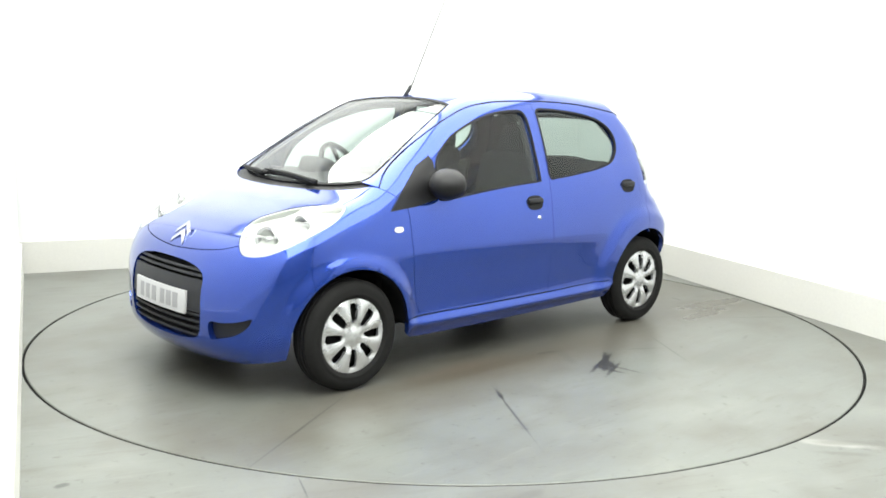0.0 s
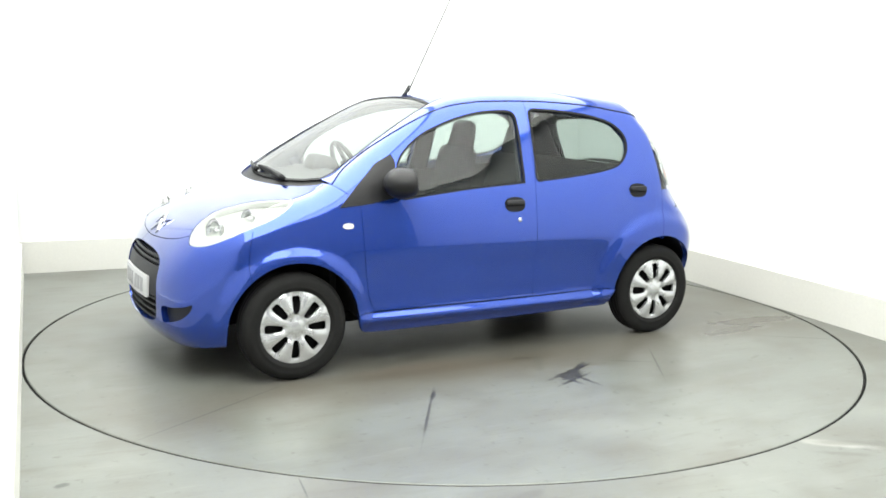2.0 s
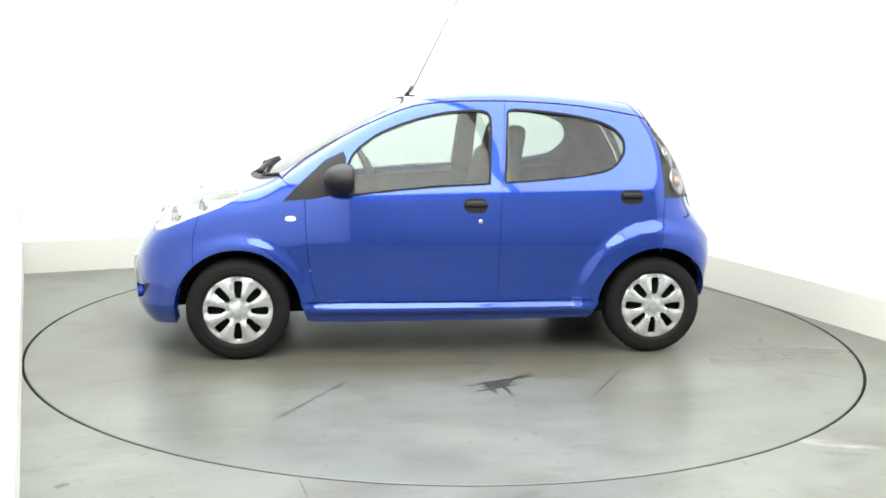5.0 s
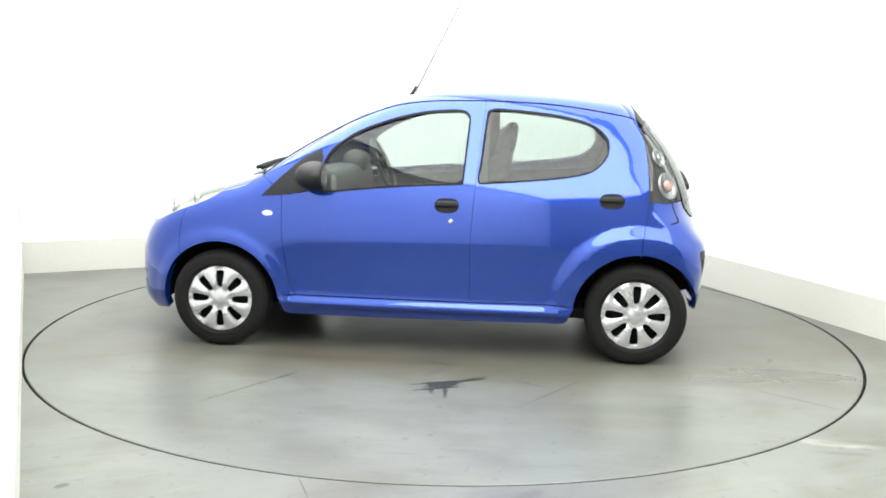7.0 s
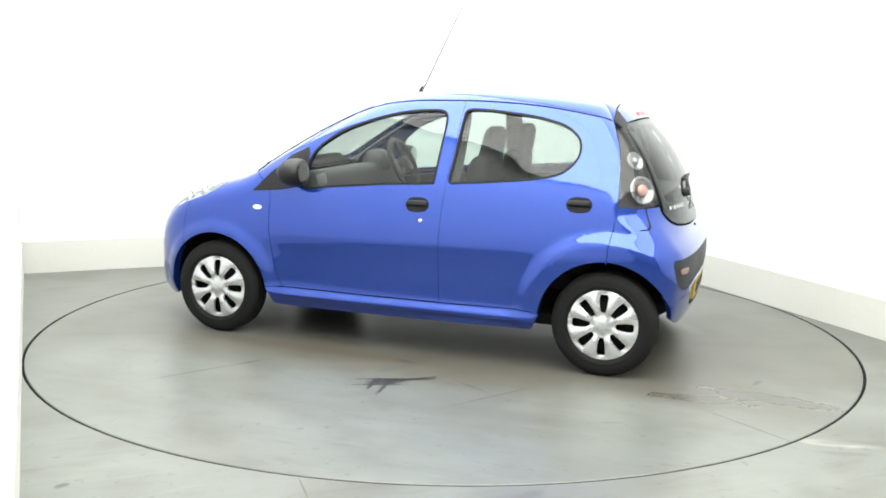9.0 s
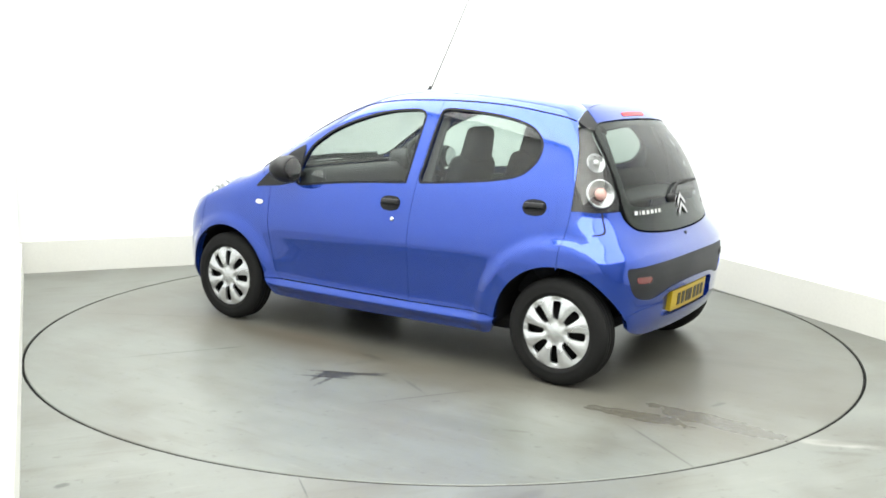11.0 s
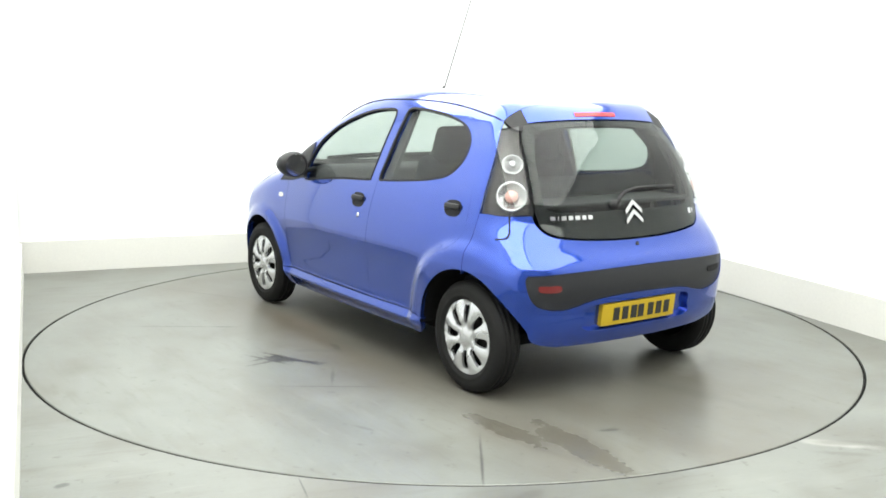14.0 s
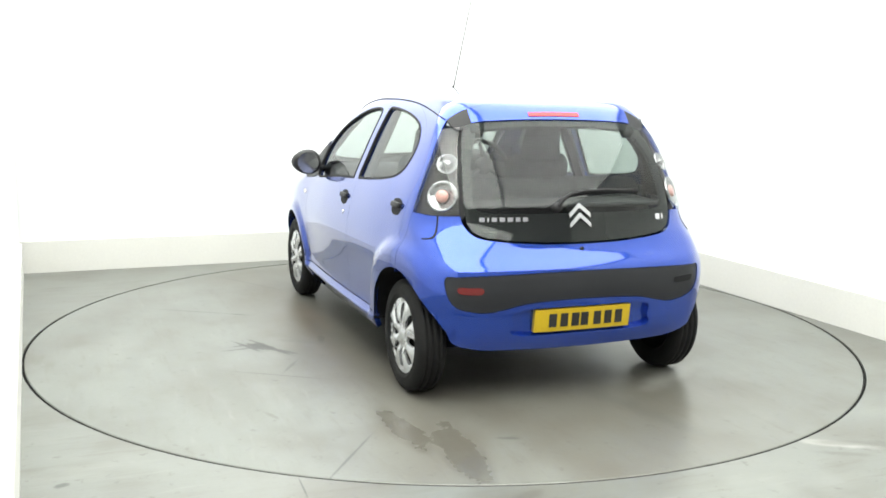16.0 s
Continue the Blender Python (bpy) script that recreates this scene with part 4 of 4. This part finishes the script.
    for sgn in (1, -1):
        lq = closed(rf([(sgn * .585, .548), (sgn * .635, .556), (sgn * .638, .582), (sgn * .585, .580), (sgn * .525, .577), (sgn * .525, .550)]))
        part("rear_reflector", panel("rear_reflector", R, lq, mat_darkred() if sgn > 0 else SEAL, off=.0, gap=0, depth=.006), rb, "small dark red lamp" if sgn > 0 else "small dark recess")
        cq = loop(smooth_line(rf([(sgn * .745, .781), (sgn * .70, .795), (sgn * .672, .86), (sgn * .668, .893)])), smooth_line(rf([(sgn * .674, .893), (sgn * .678, .86), (sgn * .705, .80), (sgn * .747, .786)])))
        part("corner_seam", panel("corner_seam", R, cq, SEAL, off=.0008, gap=0, depth=.002), rb)
    # rear plate, leaning with the bumper
    yp = .26
    plq = loop(smooth_line(rf([(-yp, .350), (0, .350), (yp, .350)])), smooth_line(rf([(yp, .460), (0, .460), (-yp, .460)])))
    pl = part("rear_plate", panel("rear_plate", R, plq, YELLOW, off=-.002, gap=0, depth=.026), c, "yellow rear number plate")
    for y in (.165, .105, .045, -.005, -.075, -.135, -.195):
        bq = loop(smooth_line(rf([(y - .020, .372), (y + .020, .372)])), smooth_line(rf([(y + .020, .438), (y - .020, .438)])))
        part("bar", panel("bar", R, bq, INK, off=.0005, gap=0, depth=.002), pl)
    part("plate_recess", panel("plate_recess", R, prc, PAINT, off=-.028, gap=-.004, depth=.004), rb, "sunk blue plate surround")
    # small things on the tailgate
    q0 = TAIL_AT(0, .90)[0]
    nn = normals(q0[None])[0]
    chevron("tailgate_badge", tuple(q0 + nn * .006), .115, CHROME, c, tuple(nn), (0, 0, 1))
    for y0, ws, h, z0 in ((.500, (.026, .008, .026, .026, .028, .024, .026), .020, .880), (-.452, (.032, .012), .028, .868)):
        yy = y0
        for w in ws:
            b0 = TAIL_AT(yy - w / 2, z0)[0]
            n0 = normals(b0[None])[0]
            bars("name_bar", tuple(b0 + n0 * .0045), (w,), h, 0, CHROME, tg, (-n0[1], n0[0], 0), tuple(n0), .003)
            yy -= w + .011
    w0 = TAIL_AT(.12, .932)[0] + nn * .012
    wp = [TAIL_AT(y, z)[0] + nn * .022 for y, z in ((.12, .932), (.088, .965), (.045, .988), (-.03, 1.002), (-.15, 1.005), (-.32, 1.000))]
    wi = part("rear_wiper", tube("rear_wiper", wp, .012, BLACK, 8, .006), c, "black rear wiper")
    part("wiper_blade", tube("wiper_blade", [TAIL_AT(y, z)[0] + nn * .012 for y, z in ((.02, .990), (-.15, .997), (-.36, .996))], .006, SEAL), wi)
    part("wiper_pivot", lathe("wiper_pivot", [(.026, -.02), (.024, .012), (.012, .018), (0, .018)], (0, 0, 0), BLACK, 20, "z"), wi).matrix_local = look(tuple(w0), tuple(w0 - nn))
    part("lock_button", lathe("lock_button", [(.010, -.01), (.010, .004), (0, .005)], (0, 0, 0), BLACK, 16, "z"), c, "small lock button").matrix_local = look(tuple(TAIL_AT(0, .738)[0]), tuple(TAIL_AT(0, .738)[0] + (1, 0, 0)))

    # things on the flanks
    for i, sgn in enumerate((1, -1)):
        k = np.array([1, sgn, 1])
        for (x, z), d, lk in (((-.122, .852), doors[i], True), ((-1.017, .900), rdoors[i], False)):
            p0 = on_side([(x, z)])[0]
            e = closed([(.068, 0), (.050, .032), (0, .042), (-.050, .032), (-.068, 0), (-.050, -.032), (0, -.040), (.050, -.032)])
            cup = panel("handle_cup", S, e * (1, 1) + (x, -z), SEAL, off=.0015, gap=0, depth=.003, flip_y=True)[i]
            part("handle_cup", cup, d, "dark handle recess")
            grip = box("handle", (.118, .018, .030), tuple((p0 + (0, .007, .010)) * k), BLACK, .008, (sgn * 12, 0, 0), 3)
            part("handle", grip, d, "black pull handle")
            if lk:
                q = on_side([(-.147, .765)])[0] * k
                part("lock", lathe("lock", [(.013, -.01), (.012, .004), (.004, .005), (0, .003)], (0, 0, 0), CHROME, 16, "z"), d, "round key lock").matrix_local = look(tuple(q), tuple(q - (0, sgn, 0)))
        q = closed([(.030, 0), (.02, .012), (0, .015), (-.022, .012), (-.030, 0), (-.02, -.012), (0, -.014), (.02, -.012)]) + (.886, -.780)
        part("side_indicator", panel("side_indicator", S, q, ORANGE, off=.004, gap=0, depth=.006, flip_y=True)[i], wings[i], "small clear side indicator")
        tri = closed_corner([(.925, .872), (.83, .968), (.70, 1.085), (.60, 1.135), (.585, 1.10), (.592, 1.00), (.603, .915), (.76, .885)])
        part("mirror_base", panel("mirror_base", S, sv(tri), BLACK, off=.006, gap=0, depth=.012, flip_y=True)[i], doors[i], "black triangular mirror base")
        m = new("door_mirror")
        m.parent = c
        tagged(m, "black door mirror")
        m.location = (.605, .838 * sgn, .998)
        bm = bmesh.new()
        bmesh.ops.create_uvsphere(bm, u_segments=28, v_segments=18, radius=1)
        for v in bm.verts:
            x, y, z = v.co
            x = max(x, -.5)
            v.co = ((x * .106, y * .096 * sgn, z * .080 * (1 - .15 * y)))
        part("shell", from_bm("shell", bm, BLACK), m)
        part("mirror_glass", lathe("mirror_glass", [(.068, -.0), (0, -.002)], (-.056, .0, 0), CHROME, 28, "x"), m, "mirror glass")
        part("arm", box("arm", (.06, .10, .035), (.012, -.115 * sgn, -.035), BLACK, .014, (0, 0, 10 * sgn), 3), m)

    # wheels
    for x in (1.17, -1.17):
        for sgn in (1, -1):
            wheel(c, x, sgn)

    # windscreen wipers and antenna
    for pts in ([(1.075, .33), (1.055, .10), (1.04, -.12), (1.035, -.22)], [(1.065, -.16), (1.03, -.36), (.985, -.52)]):
        l = on_top(smooth_line(pts, .05)) + (0, 0, .028)
        wp_ = part("front_wiper", tube("front_wiper", [tuple(q) for q in l], .013, BLACK, 8, .007), c, "black windscreen wiper")
        part("wiper_blade", tube("wiper_blade", [tuple(q + (-.004, 0, -.016)) for q in l[1:]], .010, SEAL), wp_)
    b0 = on_top([(.185, 0)])[0] - (0, 0, .004)
    an = part("antenna", tube("antenna", [tuple(b0 + (-.02 - .46 * s, 0, .02 + .93 * s)) for s in np.linspace(0, .78, 9)], .0038, SEAL, 6, .0024), c, "thin roof antenna")
    part("antenna_foot", tube("antenna_foot", [tuple(b0 + (.012, 0, -.01)), tuple(b0 + (-.002, 0, .015)), tuple(b0 + (-.026, 0, .06))], .016, BLACK, 10, .006), an, "black rubber antenna foot")

    # cabin
    for y, nm in ((.34, "front_seat"), (-.34, "front_seat")):
        seat(nm, c, y)
    part("rear_bench", box("rear_bench", (.48, 1.16, .18), (-.72, 0, .50), CLOTH, .06, (0, -5, 0), 4), c, "dark cloth rear bench")
    part("rear_backrest", box("rear_backrest", (.15, 1.16, .56), (-1.02, 0, .76), CLOTH, .06, (0, -14, 0), 4), c, "dark cloth rear backrest")
    part("parcel_shelf", box("parcel_shelf", (.26, 1.08, .02), (-1.27, 0, .93), CARD, .006), c, "grey parcel shelf")
    part("dashboard", box("dashboard", (.46, 1.34, .30), (.76, 0, .815), CARD, .07, (0, 10, 0), 4), c, "grey dashboard")
    part("dash_pod", box("dash_pod", (.16, .22, .13), (.60, -.34, 1.00), CARD, .05, (0, -15, 0), 4), c, "round instrument pod")
    part("cabin_floor", box("cabin_floor", (2.0, 1.40, .06), (-.30, 0, .26), DARK, .01), c, "dark cabin floor")
    part("bulkhead", box("bulkhead", (.04, 1.36, .62), (.93, 0, .56), DARK, .01), c, "dark bulkhead")
    part("engine_tray", box("engine_tray", (.80, .96, .30), (1.26, 0, .42), DARK, .04), c, "dark engine bay")
    part("boot_floor", box("boot_floor", (.50, .96, .30), (-1.20, 0, .55), DARK, .05), c, "dark boot tub")
    part("underbody", box("underbody", (2.3, .96, .06), (.05, 0, .225), DARK, .02), c, "dark underbody")
    st = new("steering_wheel")
    st.parent = c
    st.location = (.42, -.34, .975)
    st.rotation_euler = (0, radians(-65), 0)
    ring = [(.178 * math.cos(a), .178 * math.sin(a), 0) for a in np.linspace(0, 2 * math.pi, 41)]
    part("rim", tube("rim", ring, .016, BLACK, 10), st)
    for a in (0, 125, 235):
        part("spoke", tube("spoke", [(.03 * math.cos(radians(a)), .03 * math.sin(radians(a)), .01), (.17 * math.cos(radians(a)), .17 * math.sin(radians(a)), 0)], .014, BLACK), st)
    part("hub", lathe("hub", [(.06, -.01), (.055, .03), (.03, .035), (0, .035)], (0, 0, 0), BLACK, 24, "z"), st)
    part("exhaust", lathe("exhaust", [(.020, -1.20), (.020, -1.44), (.016, -1.44), (.016, -1.22)], (0, -.45, .275), DARK, 20, "x"), c, "exhaust tail pipe")
    return c


def closed_corner(pts):
    """A loop with straight runs between the points."""
    p = list(pts) + [pts[0]]
    return np.vstack([smooth_line([p[i], p[i + 1]])[:-1] for i in range(len(pts))])


def mat_grey():
    return bpy.data.materials.get("grey plate ink") or mat("grey plate ink", (.30, .30, .31), .5)


def mat_darkred():
    return bpy.data.materials.get("dark red lens") or mat("dark red lens", (.12, .012, .012), .2, 0, .5)


def NOSE_AT(y, z):
    return cast(np.array([[2.4, y, z]]), np.array([[-1.0, 0, 0]]), 1.6, 200)


def TAIL_AT(y, z):
    return cast(np.array([[-2.2, y, z]]), np.array([[1.0, 0, 0]]), 1.6, 200)


booth()
ring_floor()
PLATFORM = turntable()
CAR = car()


def motions():
    rows_p, rows_c = [], []
    for i in range(33):
        t = i * .5
        a = TURN0 + RATE * t
        m = pose(0, 0, 0, 0, 0, a)
        rows_p.append((t, m))
        rows_c.append((t, m @ pose(CAR_X, CAR_Y, 0)))
    walk(PLATFORM, rows_p)
    walk(CAR, rows_c)


motions()
